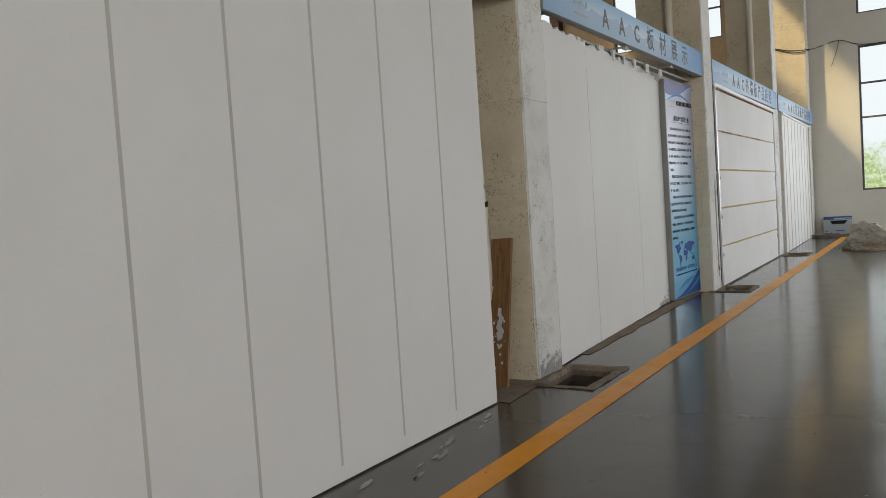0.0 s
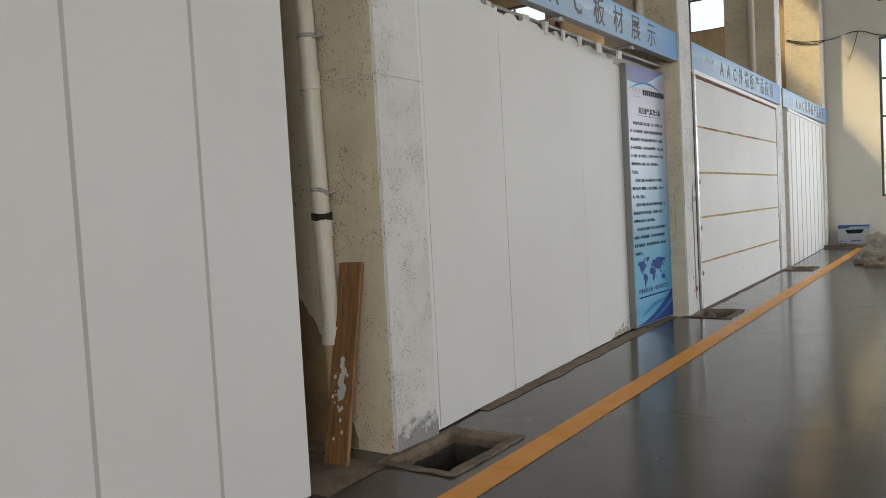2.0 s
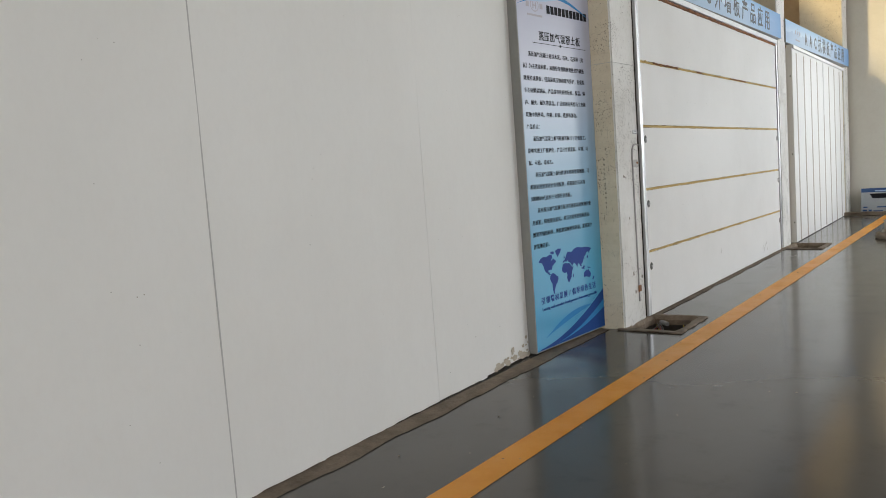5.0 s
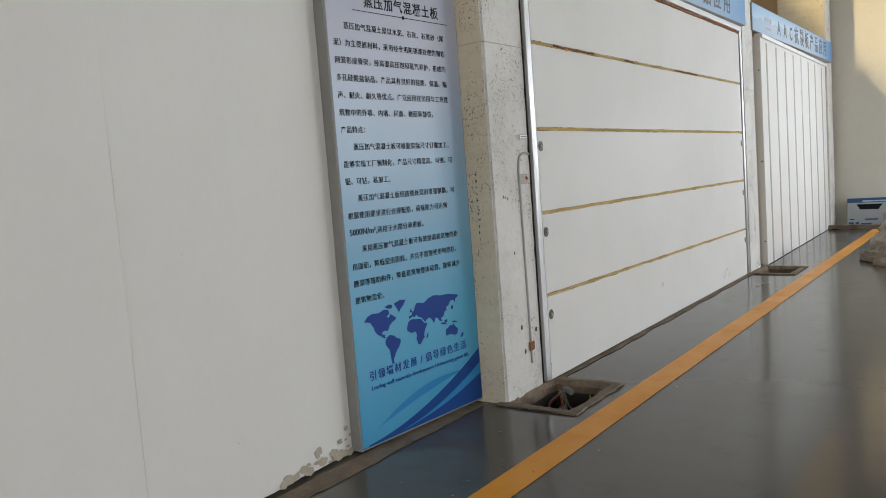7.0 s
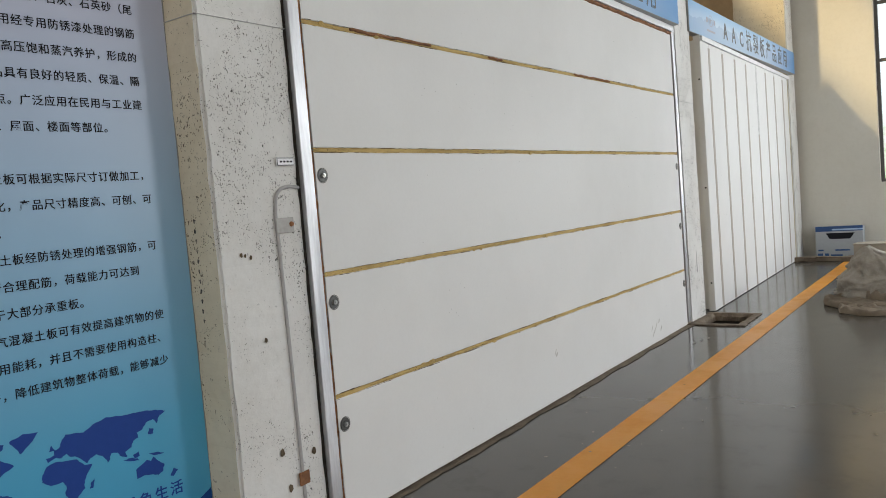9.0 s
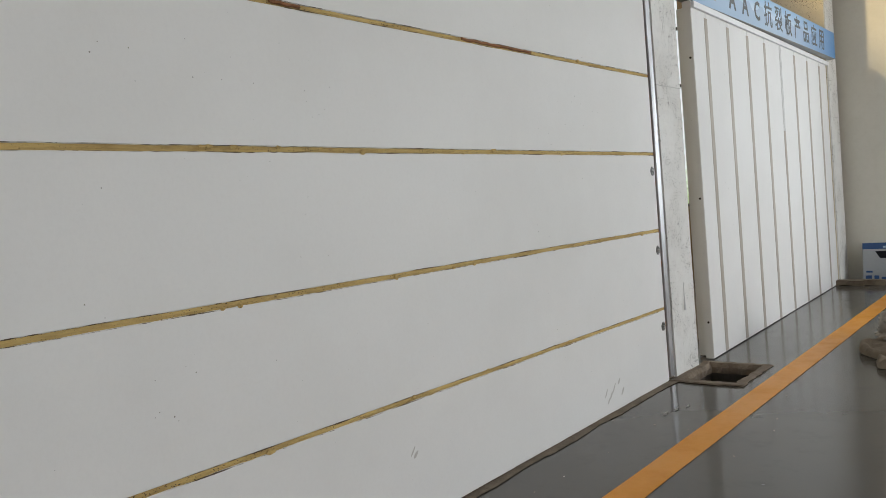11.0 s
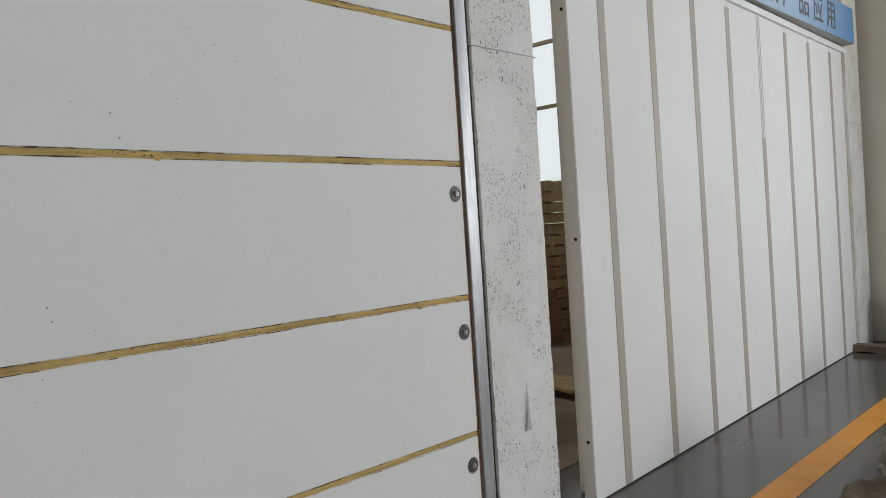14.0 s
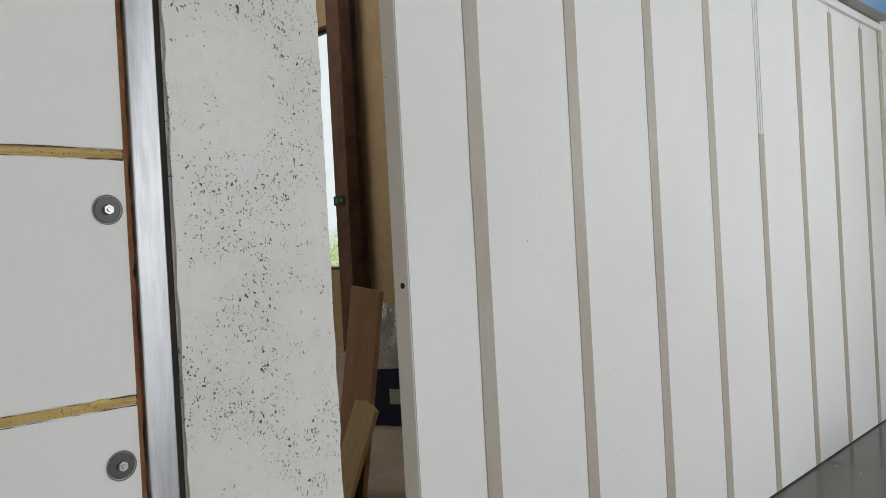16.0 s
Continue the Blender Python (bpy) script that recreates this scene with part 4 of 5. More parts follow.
BODY = ["    蒸压加气混凝土是以水泥、石灰、石英砂（尾", "泥）为主要原材料，采用经专用防锈漆处理的钢筋", "网笼形成骨架，经高温高压饱和蒸汽养护，形成的", "多孔硅酸盐制品，产品具有良好的轻质、保温、隔",
        "声、耐火、耐久等优点。广泛应用在民用与工业建", "筑物中的外墙、内墙、屋面、楼面等部位。", "产品特点：", "    蒸压加气混凝土板可根据实际尺寸订做加工，", "能够实现工厂预制化，产品尺寸精度高、可刨、可",
        "锯、可钻，易加工。", "    蒸压加气混凝土板经防锈处理的增强钢筋，可", "根据使用要求进行合理配筋，荷载能力可达到", "5000N/m²,适用于大部分承重板。", "    采用蒸压加气混凝土板可有效提高建筑物的使",
        "用面积，降低使用能耗，并且不需要使用构造柱、", "腰梁等辅助构件，降低建筑物整体荷载，能够减少", "建筑物造价。"]
CONTINENTS = {
    "north_america": "0,80 4,87 12,90 20,88 27,92 33,90 34,84 30,80 33,77 36,82 40,78 43,73 38,70 34,66 31,60 30,57 27,59 23,58 22,54 26,53 25,50 28,48 25,47 20,52 16,56 13,62 11,70 8,77",
    "greenland": "42,97 50,101 58,99 55,92 50,86 47,83 45,89",
    "arctic_isles": "28,95 34,98 39,96 37,91 32,92",
    "south_america": "29,48 33,50 38,47 42,42 47,38 46,32 43,26 40,22 37,15 35,8 36,3 33,4 32,14 31,26 27,34 26,41",
    "eurasia": "62,66 61,71 66,72 66,76 70,79 71,84 74,89 79,88 85,86 92,92 100,95 110,92 122,91 134,88 141,84 136,80 134,73 131,79 126,77 123,71 119,69 120,64 116,62 115,56 110,53 111,47 107,50 105,55 101,56 98,48 95,56 91,60 87,58 85,54 81,61 78,65 75,66 73,70 70,67 67,69",
    "britain": "63,77 65,82 67,76",
    "africa": "61,63 66,65 72,63 79,61 83,53 88,52 85,45 82,38 82,30 78,25 75,20 72,21 70,30 71,38 69,43 62,43 57,49 58,56",
    "madagascar": "86,33 88,36 87,27 85,27",
    "australia": "116,30 120,33 124,37 127,34 129,38 132,32 136,26 135,20 131,16 127,19 121,21 116,20",
    "islands": "108,44 113,41 119,39 118,42 112,45",
    "borneo": "115,47 119,49 120,44 116,43",
    "new_guinea": "126,43 132,42 137,38 130,39",
    "japan": "128,70 131,68 130,63 127,64",
    "new_zealand": "143,18 146,15 142,9 140,11"}


def build_poster():
    """The tall printed board beside the column."""
    m = bay(-2.835, 10.452, -2.775, 11.605)
    w, h = 1.15, 3.03
    e = empty("display_board", m @ pose(0, 0, 0.02), "tall pale-blue printed information board with a world map", "board")
    part("case", boxes((-0.10, -0.003, 0, w, 0, h)), CASE_GREY, e, "grey metal case", bevel=0.004)
    part("face", boxes((-0.0025, 0.0, 0.012, w - 0.012, 0.012, h - 0.012)), POSTER_BLUE, e, "blue printed face")
    x = 0.0012
    # company line as a plain mark and bars
    for k in range(11):
        part("text_bar", boxes((x - 0.001, x, 0.445 + k * 0.060, 0.493 + k * 0.060, 2.70, 2.765)), INK, e)
    for dy, r in ((0.265, 0.050),):
        bm = bmesh.new()
        a = [bm.verts.new((x, dy + 1.25 * r * math.cos(t * math.tau / 32), 2.745 + r * math.sin(t * math.tau / 32))) for t in range(32)]
        b = [bm.verts.new((x, dy + 1.25 * (r - 0.008) * math.cos(t * math.tau / 32), 2.745 + (r - 0.008) * math.sin(t * math.tau / 32))) for t in range(32)]
        for i in range(32):
            bm.faces.new((a[i], a[(i + 1) % 32], b[(i + 1) % 32], b[i]))
        part("logo_ring", bm, LOGO, e)
    for y0, y1, z0, z1 in ((0.24, 0.25, 2.72, 2.77), (0.28, 0.29, 2.72, 2.77), (0.245, 0.285, 2.74, 2.75), (0.145, 0.185, 2.725, 2.765), (0.345, 0.385, 2.725, 2.765), (0.155, 0.375, 2.66, 2.675)):
        part("logo_bar", boxes((x - 0.001, x, y0, y1, z0, z1)), LOGO, e)
    characters("蒸压加气混凝土板", x, 0.30, 2.485, 0.083, 0.078, INK, e, 0.0008, "title_character")
    bm = bmesh.new()
    for i in range(26):                                       # halftone dots above the waves
        for j in range(7):
            f = 0.52 + 0.018 * i
            z = 0.05 + 0.33 * f ** 1.75 + 0.013 * j + 0.004 * (i % 2)
            q = 0.0044 * (1 - j / 8)
            if f < 0.975 and z < 0.315:
                bm.faces.new([bm.verts.new((x, w * f + q * math.cos(a * math.tau / 6), z + q * math.sin(a * math.tau / 6))) for a in range(6)])
    part("halftone", bm, WAVE_MID, e, "fading dots of blue print")
    part("rule", boxes((x - 0.001, x, 0.21, 1.05, 2.452, 2.456)), INK, e)
    part("rule_mark", boxes((x - 0.001, x, 0.62, 0.64, 2.444, 2.464)), INK, e)
    for i, t in enumerate(BODY):
        z, y = 2.347 - i * 0.0945, 0.045 + (0.086 if t.startswith(" ") else 0.0)
        if t.startswith("5000"):
            lettering("text_figure", "5000N/m²,", 0.05, (x, y, z), INK, e, 0.215)
            characters(t[9:], x, y + 0.22, z, 0.0434, 0.0410, INK, e, 0.0002)
        else:
            characters(t.strip(), x, y, z, 0.0434, 0.0410, INK, e, 0.0002)
    k = 0.0061
    for nm, s in CONTINENTS.items():
        pts = []
        raw = [tuple(float(q) for q in c.split(",")) for c in s.split()]
        for i, (a, b) in enumerate(raw):                      # ragged coasts
            c, d = raw[(i + 1) % len(raw)]
            for f in (0, 0.2, 0.4, 0.6, 0.8):
                q = noise.noise_vector(Vector((a + (c - a) * f, b + (d - b) * f, 3)) * 0.31) * (0.9 if f else 0.4)
                pts.append((0.10 + k * (a + (c - a) * f + q.x), 0.425 + 0.0037 * (b + (d - b) * f + q.y)))
        flat_shape("map_land", pts, x - 0.001, 0.0012, MAP_BLUE, e)
    characters("引领墙材发展/倡导绿色生活", x, 0.10, 0.385, 0.070, 0.060, MAP_BLUE, e, 0.0008)
    lettering("slogan", "Leading wall materials development / Advocating green life", 0.036, (x, 0.115, 0.325), MAP_BLUE, e, 0.90)

    def wave(a, b, mat, lift, steps=30, f0=0.0, f1=1.0):
        lo, hi = [], []
        for i in range(steps + 1):
            g = i / steps
            f = f0 + (f1 - f0) * g
            y = 0.014 + (w - 0.028) * f
            lo.append((y, a(f)))
            hi.append((y, max(a(f) + 0.0015, b(f))))
        flat_shape("wave", lo + hi[::-1], x - 0.001, lift, mat, e)
    wave(lambda f: 0.014, lambda f: 0.016 + 0.17 * f ** 2.4, WAVE_DARK, 0.0012)
    wave(lambda f: 0.017 + 0.17 * f ** 2.4, lambda f: 0.018 + 0.235 * f ** 1.9, WAVE_MID, 0.0010)
    wave(lambda f: 0.019 + 0.238 * f ** 1.9 - 0.02 * math.sin(f * 3.14), lambda f: 0.022 + 0.33 * f ** 1.75, WAVE_DARK, 0.0014, 30, 0.04, 1.0)
    wave(lambda f: 0.10 + 0.28 * (f - 0.12) - 0.10 * (f - 0.12) ** 2, lambda f: 0.10 + 0.28 * (f - 0.12) - 0.10 * (f - 0.12) ** 2 + 0.05 * math.sin((f - 0.12) / 0.72 * 3.14), WAVE_MID, 0.0008, 30, 0.12, 0.84)
    wave(lambda f: h - 0.20 - 0.05 * math.sin(f * 4.2) + 0.14 * f, lambda f: h - 0.014, WAVE_VIOLET, 0.0010)
    wave(lambda f: h - 0.26 - 0.03 * math.sin(f * 4.5) + 0.14 * f, lambda f: h - 0.19 - 0.06 * math.sin(f * 4.2) + 0.13 * f, WAVE_PALE, 0.0014)
    wave(lambda f: h - 0.30 + 0.10 * math.sin(f * 3.2), lambda f: h - 0.30 + 0.13 * math.sin(f * 3.2), WAVE_MID, 0.0018)


def build_brackets():
    for y in (8.35, 10.1):
        e = empty("sign_bracket", Matrix.Identity(4), "small grey angle bracket under the sign box", "bracket", "sign brackets")
        part("arm", boxes((-2.93, -2.62, y - 0.02, y + 0.02, 3.14, 3.158)), IRON, e)
        part("plate", boxes((-2.66, -2.62, y - 0.06, y + 0.06, 3.12, 3.1395)), IRON, e)


build_line()
dirt_strip(6.77, 11.56, -2.611, -2.72, -2.753, -2.88, 1)
dirt_strip(12.29, 17.60, -2.530, -2.585, -2.60, -2.70, 2)
dirt_strip(4.92, 5.48, -2.50, -2.56, -3.2, -3.2, 3)
for _i, _p in enumerate(PITS):
    build_pit(_p, _i * 3.0)
build_columns()
build_bay_a()
build_bay_b()
build_bay_2()
build_bay_c()
build_sign(6.135, 11.59, 3.165, 3.515, -2.60, "AAC板材展示", 1.28, 3.50, 0.27)
build_sign(12.095, 17.675, 3.125, 3.485, -2.572, "AAC外墙板产品应用", 1.27, 3.72, 0.27)
build_sign(18.145, 23.69, 3.13, 3.49, -2.61, "AAC抗裂板产品应用", 1.235, 3.79, 0.27)
build_sign(0.125, 5.65, 3.165, 3.515, -2.60, "", 2.4, 0.9, 0.27)
build_poster()
build_brackets()


# ---- loose things in the hall ----
def build_plank():
    """A paint-spattered board leaning on the column."""
    foot_l, foot_r, head_r = Vector((-2.945, 5.345, 0.006)), Vector((-2.755, 5.345, 0.006)), Vector((-2.785, 5.63, 1.212))
    up = (head_r - foot_r)
    zed = up.normalized()
    ex = (foot_r - foot_l).normalized()
    ey = zed.cross(ex).normalized()
    ex = ey.cross(zed).normalized()
    m = Matrix((ex, ey, zed)).transposed().to_4x4()
    m.translation = foot_r
    e = empty("plank", m, "old brown wooden plank spattered with white paint, leaning on the column", "plank")
    bm = boxes((-0.185, 0, 0.0, 0.03, 0.0, up.length))
    bmesh.ops.bevel(bm, geom=bm.edges[:], offset=0.003, segments=1, affect="EDGES")
    part("board", bm, WOOD, e)
    rnd = random.Random(8)
    for i in range(30):                                       # dried paint
        z = rnd.choice((rnd.uniform(0.12, 0.62), rnd.uniform(0.3, 0.55)))
        x, r = rnd.uniform(-0.165, -0.03), rnd.uniform(0.004, 0.012)
        if i < 7:
            z, x, r = 0.42 + i * 0.035, -0.085 + 0.012 * math.sin(i * 2.0), 0.03 - 0.002 * i
        bm = bmesh.new()
        ring = [bm.verts.new((x + r * (1 + 0.35 * noise.noise(Vector((i, t, 0)))) * math.cos(t * math.tau / 11), -0.0016 if i < 7 else -0.0012, z + 1.2 * r * (1 + 0.35 * noise.noise(Vector((i, t, 5)))) * math.sin(t * math.tau / 11))) for t in range(11)]
        bm.faces.new(ring)
        part("paint_splash", bm, PLASTER, e)


def build_side_stain():
    """Brown dirt on the foot of the first column's cream side, with a dripping upper edge."""
    y = COLS[1][0] - 0.0055
    bm = bmesh.new()
    top, low = [], []
    for i in range(41):
        f = i / 40
        x = COL_BACK + 0.012 + 0.62 * f
        z = 1.10 - 0.22 * f - 0.80 * f * f + 0.05 * noise.noise(Vector((f * 7, 0, 0))) + 0.03 * noise.noise(Vector((f * 25, 0, 4)))
        top.append(bm.verts.new((x, y - 0.003, z)))
        low.append(bm.verts.new((x, y - 0.003, 0.006)))
    for i in range(40):
        bm.faces.new((low[i], low[i + 1], top[i + 1], top[i]))
    tagged(put_mesh("dirt_stain", bm, MUD), "brown dirt stain on the foot of the cream column side", "stain")


MUD = surface("brown_dirt_film", (0.33, 0.23, 0.125), (0.17, 0.115, 0.06), 0.9, broad=5, fine=40, relief=0.3, amount=0.8)


def crumple(name, cx, cy, rx, ry, h, seed, material, label, category, turn=0.0, peak=(0, 0), folds=1.0):
    """A heap of folded cloth or film: a sheet with ridges, lying on the floor."""
    bm = bmesh.new()
    rings, n = 36, 110
    grid = []
    for k in range(rings + 1):
        f = k / rings
        row = []
        for i in range(n):
            a = i * math.tau / n
            wob = 1 + 0.20 * noise.noise(Vector((math.cos(a) * 1.6, math.sin(a) * 1.6, seed)))
            x, y = rx * f * wob * math.cos(a), ry * f * wob * math.sin(a)
            d = math.hypot((x - peak[0] * rx) / rx, (y - peak[1] * ry) / ry)
            z = h * max(0.0, 1 - d * d / (1.25 if f < 1 else 1)) ** 0.8
            ridge = abs(noise.noise(Vector((x * 4.2 + seed, y * 4.2, z * 2)))) + 0.5 * abs(noise.noise(Vector((x * 10 + seed, y * 10, z * 4))))
            fine = abs(noise.noise(Vector((x * 19 + seed, y * 19, z * 7))))
            z = max(0.006, z * (1 - 0.55 * folds * ridge) + (0.07 * (0.45 - ridge) + 0.012 * (0.3 - fine)) * folds * (1 if f < 0.97 else 0.3))
            q = noise.noise_vector(Vector((x * 9, y * 9, seed))) * 0.035 * folds
            row.append(bm.verts.new((x + q.x, y + q.y, z if k < rings else 0.006)))
        grid.append(row)
    for r0, r1 in zip(grid[1:], grid[2:]):
        for i in range(n):
            bm.faces.new((r0[i], r1[i], r1[(i + 1) % n], r0[(i + 1) % n]))
    bmesh.ops.contextual_create(bm, geom=grid[1])
    bmesh.ops.delete(bm, geom=grid[0], context="VERTS")
    ob = put_mesh(name, bm, material)
    ob.matrix_world = pose(cx, cy, 0.004, 0, 0, turn)
    for p in ob.data.polygons:
        p.use_smooth = True
    return tagged(ob, label, category)


def flat_sack(cx, cy, rx, ry, h, turn, seed, label, low=0.004):
    """An empty sack lying flat: a sagging sheet with a rolled, puckered rim."""
    bm = bmesh.new()
    n = 120
    prof = ((0.10, 0.42), (0.35, 0.40), (0.58, 0.44), (0.72, 0.40), (0.80, 0.34), (0.85, 0.55), (0.89, 0.92), (0.93, 1.0), (0.97, 0.86), (1.0, 0.45), (0.985, 0.0))
    rings = []
    for f, k in prof:
        row = []
        for i in range(n):
            a = i * math.tau / n
            c, s = math.cos(a), math.sin(a)
            wob = 1 + 0.16 * noise.noise(Vector((c * 1.3, s * 1.3, seed))) + 0.05 * noise.noise(Vector((c * 5, s * 5, seed)))
            sq = 1 / max(abs(c) ** 3 + abs(s) ** 3, 1e-6) ** (1 / 3)
            x, y = rx * f * wob * c * sq, ry * f * wob * s * sq
            fold = abs(noise.noise(Vector((x * 5 + seed, y * 9, 0)))) + 0.6 * abs(noise.noise(Vector((x * 14, y * 14 + seed, 1))))
            rim = 1 + 0.5 * noise.noise(Vector((c * 4 + seed, s * 4, 3))) if f > 0.8 else 1
            z = h * k * rim + (0.055 * (fold - 0.25) if k else 0)
            row.append(bm.verts.new((x, y, max(z, 0.0) if k else 0.0)))
        rings.append(row)
    for r0, r1 in zip(rings, rings[1:]):
        for i in range(n):
            bm.faces.new((r0[i], r1[i], r1[(i + 1) % n], r0[(i + 1) % n]))
    bm.faces.new(rings[0])
    ob = put_mesh("sack", bm, SACK_TAN)
    ob.matrix_world = pose(cx, cy, low, 0, 0, turn)
    for p in ob.data.polygons:
        p.use_smooth = True
    return tagged(ob, label, "sack", "sacks on the floor")


def stuffed_bag(cx, cy, rx, ry, h, turn, seed, label, low=0.004, lean=(0, 0), peak=0.0):
    """A half-filled bag: a slumped cushion with creases, a fold along its shoulder and a puckered top."""
    bm = bmesh.new()
    n, rings = 96, 34
    grid = []
    for k in range(rings + 1):
        f = k / rings
        u = f * math.pi * 0.5
        wide = math.cos(u) ** 0.42 if k < rings else 0.0
        tall = math.sin(u) ** 0.9
        if peak and k < rings:                                # drawn up to a point
            wide, tall = wide * (1 - peak) + peak * (1 - f) ** 0.8, tall * (1 - peak) + peak * f
        belly = 1 + 0.10 * math.sin(min(1, f * 1.6) * math.pi)
        row = []
        for i in range(n):
            a = i * math.tau / n
            c, s = math.cos(a), math.sin(a)
            sq = 1 / max(c ** 4 + s ** 4, 1e-6) ** 0.25
            p = Vector((c * sq, s * sq, tall * 1.4))
            crease = abs(noise.noise(p * 2.1 + Vector((seed, 0, 0)))) * 0.42 + abs(noise.noise(Vector((p.x * 3.5, p.y * 3.5, p.z * 8 + seed)))) * 0.22 + abs(noise.noise(p * 7)) * 0.16
            r = wide * belly * (1.16 - 0.75 * crease)
            dent = 0.05 * math.exp(-((f - 0.45) / 0.035) ** 2)
            x, y = rx * sq * c * (r - dent), ry * sq * s * (r - dent)
            z = h * tall * (1 - 0.34 * abs(noise.noise(Vector((c * wide * 1.8 + seed, s * wide * 1.8, 5)))))
            row.append(bm.verts.new((x + lean[0] * f * f, y + lean[1] * f * f, z)))
        grid.append(row)
    for r0, r1 in zip(grid, grid[1:-1]):
        for i in range(n):
            bm.faces.new((r0[i], r0[(i + 1) % n], r1[(i + 1) % n], r1[i]))
    bm.faces.new(grid[-2])
    bmesh.ops.delete(bm, geom=grid[-1], context="VERTS")
    bm.faces.new(grid[0][::-1])
    ob = put_mesh("sack", bm, SACK)
    ob.matrix_world = pose(cx, cy, low, 0, 0, turn)
    for p in ob.data.polygons:
        p.use_smooth = True
    return tagged(ob, label, "sack", "sacks on the floor")


def build_sacks():
    flat_sack(-1.10, 19.22, 0.50, 0.40, 0.065, 24, 2.0, "flattened empty tan sack with a rolled rim")
    flat_sack(-0.98, 18.66, 0.36, 0.27, 0.055, 40, 7.0, "small flattened tan sack with a pale rolled rim")
    stuffed_bag(-1.02, 19.80, 0.50, 0.42, 0.58, 12, 4.0, "half-empty tan cloth sack drawn up to a creased point", 0.03, (-0.20, -0.06), 0.75)
    flat_sack(-0.72, 19.45, 0.46, 0.38, 0.11, -15, 13.0, "crumpled empty tan sack under the standing one")
    stuffed_bag(-0.25, 19.75, 0.40, 0.46, 0.36, 60, 11.0, "low slumped tan cloth sack beside the heap", 0.004)
    e = empty("carton", pose(-1.30, 22.0, 0), "plain pale cardboard carton on the floor", "carton")
    part("body", boxes((-0.34, 0.24, 0.0, 0.45, 0.004, 0.405)), SACK_BOX, e, bevel=0.004)
    part("flap", boxes((-0.35, 0.25, -0.01, 0.22, 0.4055, 0.411)), SACK_BOX, e)


SACK_BOX = surface("pale_cardboard", (0.38, 0.33, 0.265), (0.27, 0.23, 0.18), 0.85, broad=3, fine=30, amount=0.5)


def build_printed_box():
    """The white and blue printed carton against the end wall, on a low kerb."""
    k = empty("timber_kerb", pose(-2.4, 23.62, 0), "low dirty timber kerb at the foot of the end wall", "kerb")
    bm = boxes((-0.42, 0.62, -0.08, 0.10, 0.004, 0.075))
    bmesh.ops.subdivide_edges(bm, edges=[d for d in bm.edges if d.calc_length() > 0.5], cuts=10)
    roughen(bm, 0.015, 6)
    part("board", bm, DIRT, k)
    e = empty("printed_carton", pose(-2.115, 23.95, 0.004) @ pose(0, 0, 0, -6), "white and blue printed product carton leaning at the end wall", "carton")
    part("body", boxes((-0.36, 0.36, 0.0, 0.26, 0.0, 0.55)), BOX_WHITE_SHADED, e, bevel=0.004)
    part("stripe", boxes((-0.358, 0.358, -0.003, -0.001, 0.46, 0.545)), BOX_BLUE, e, "dark blue band")
    part("stripe", boxes((-0.10, 0.358, -0.005, -0.0035, 0.475, 0.50)), WAVE_PALE, e, "pale blue band")
    bm = bmesh.new()
    vs = [bm.verts.new(c) for c in ((-0.20, -0.003, 0.43), (0.24, -0.003, 0.43), (0.17, -0.003, 0.33), (-0.14, -0.003, 0.33))]
    bm.faces.new(vs)
    part("window", bm, INK, e, "dark printed panel")
    for x0, x1, z0, z1 in ((-0.33, -0.25, 0.03, 0.09), (-0.22, -0.16, 0.03, 0.09), (-0.13, 0.05, 0.03, 0.07), (-0.06, 0.16, 0.13, 0.155), (-0.32, -0.24, 0.13, 0.155)):
        part("print_bar", boxes((x0, x1, -0.003, -0.001, z0, z1)), BOX_BLUE, e)


COL_B = COL_FRONTS[2]


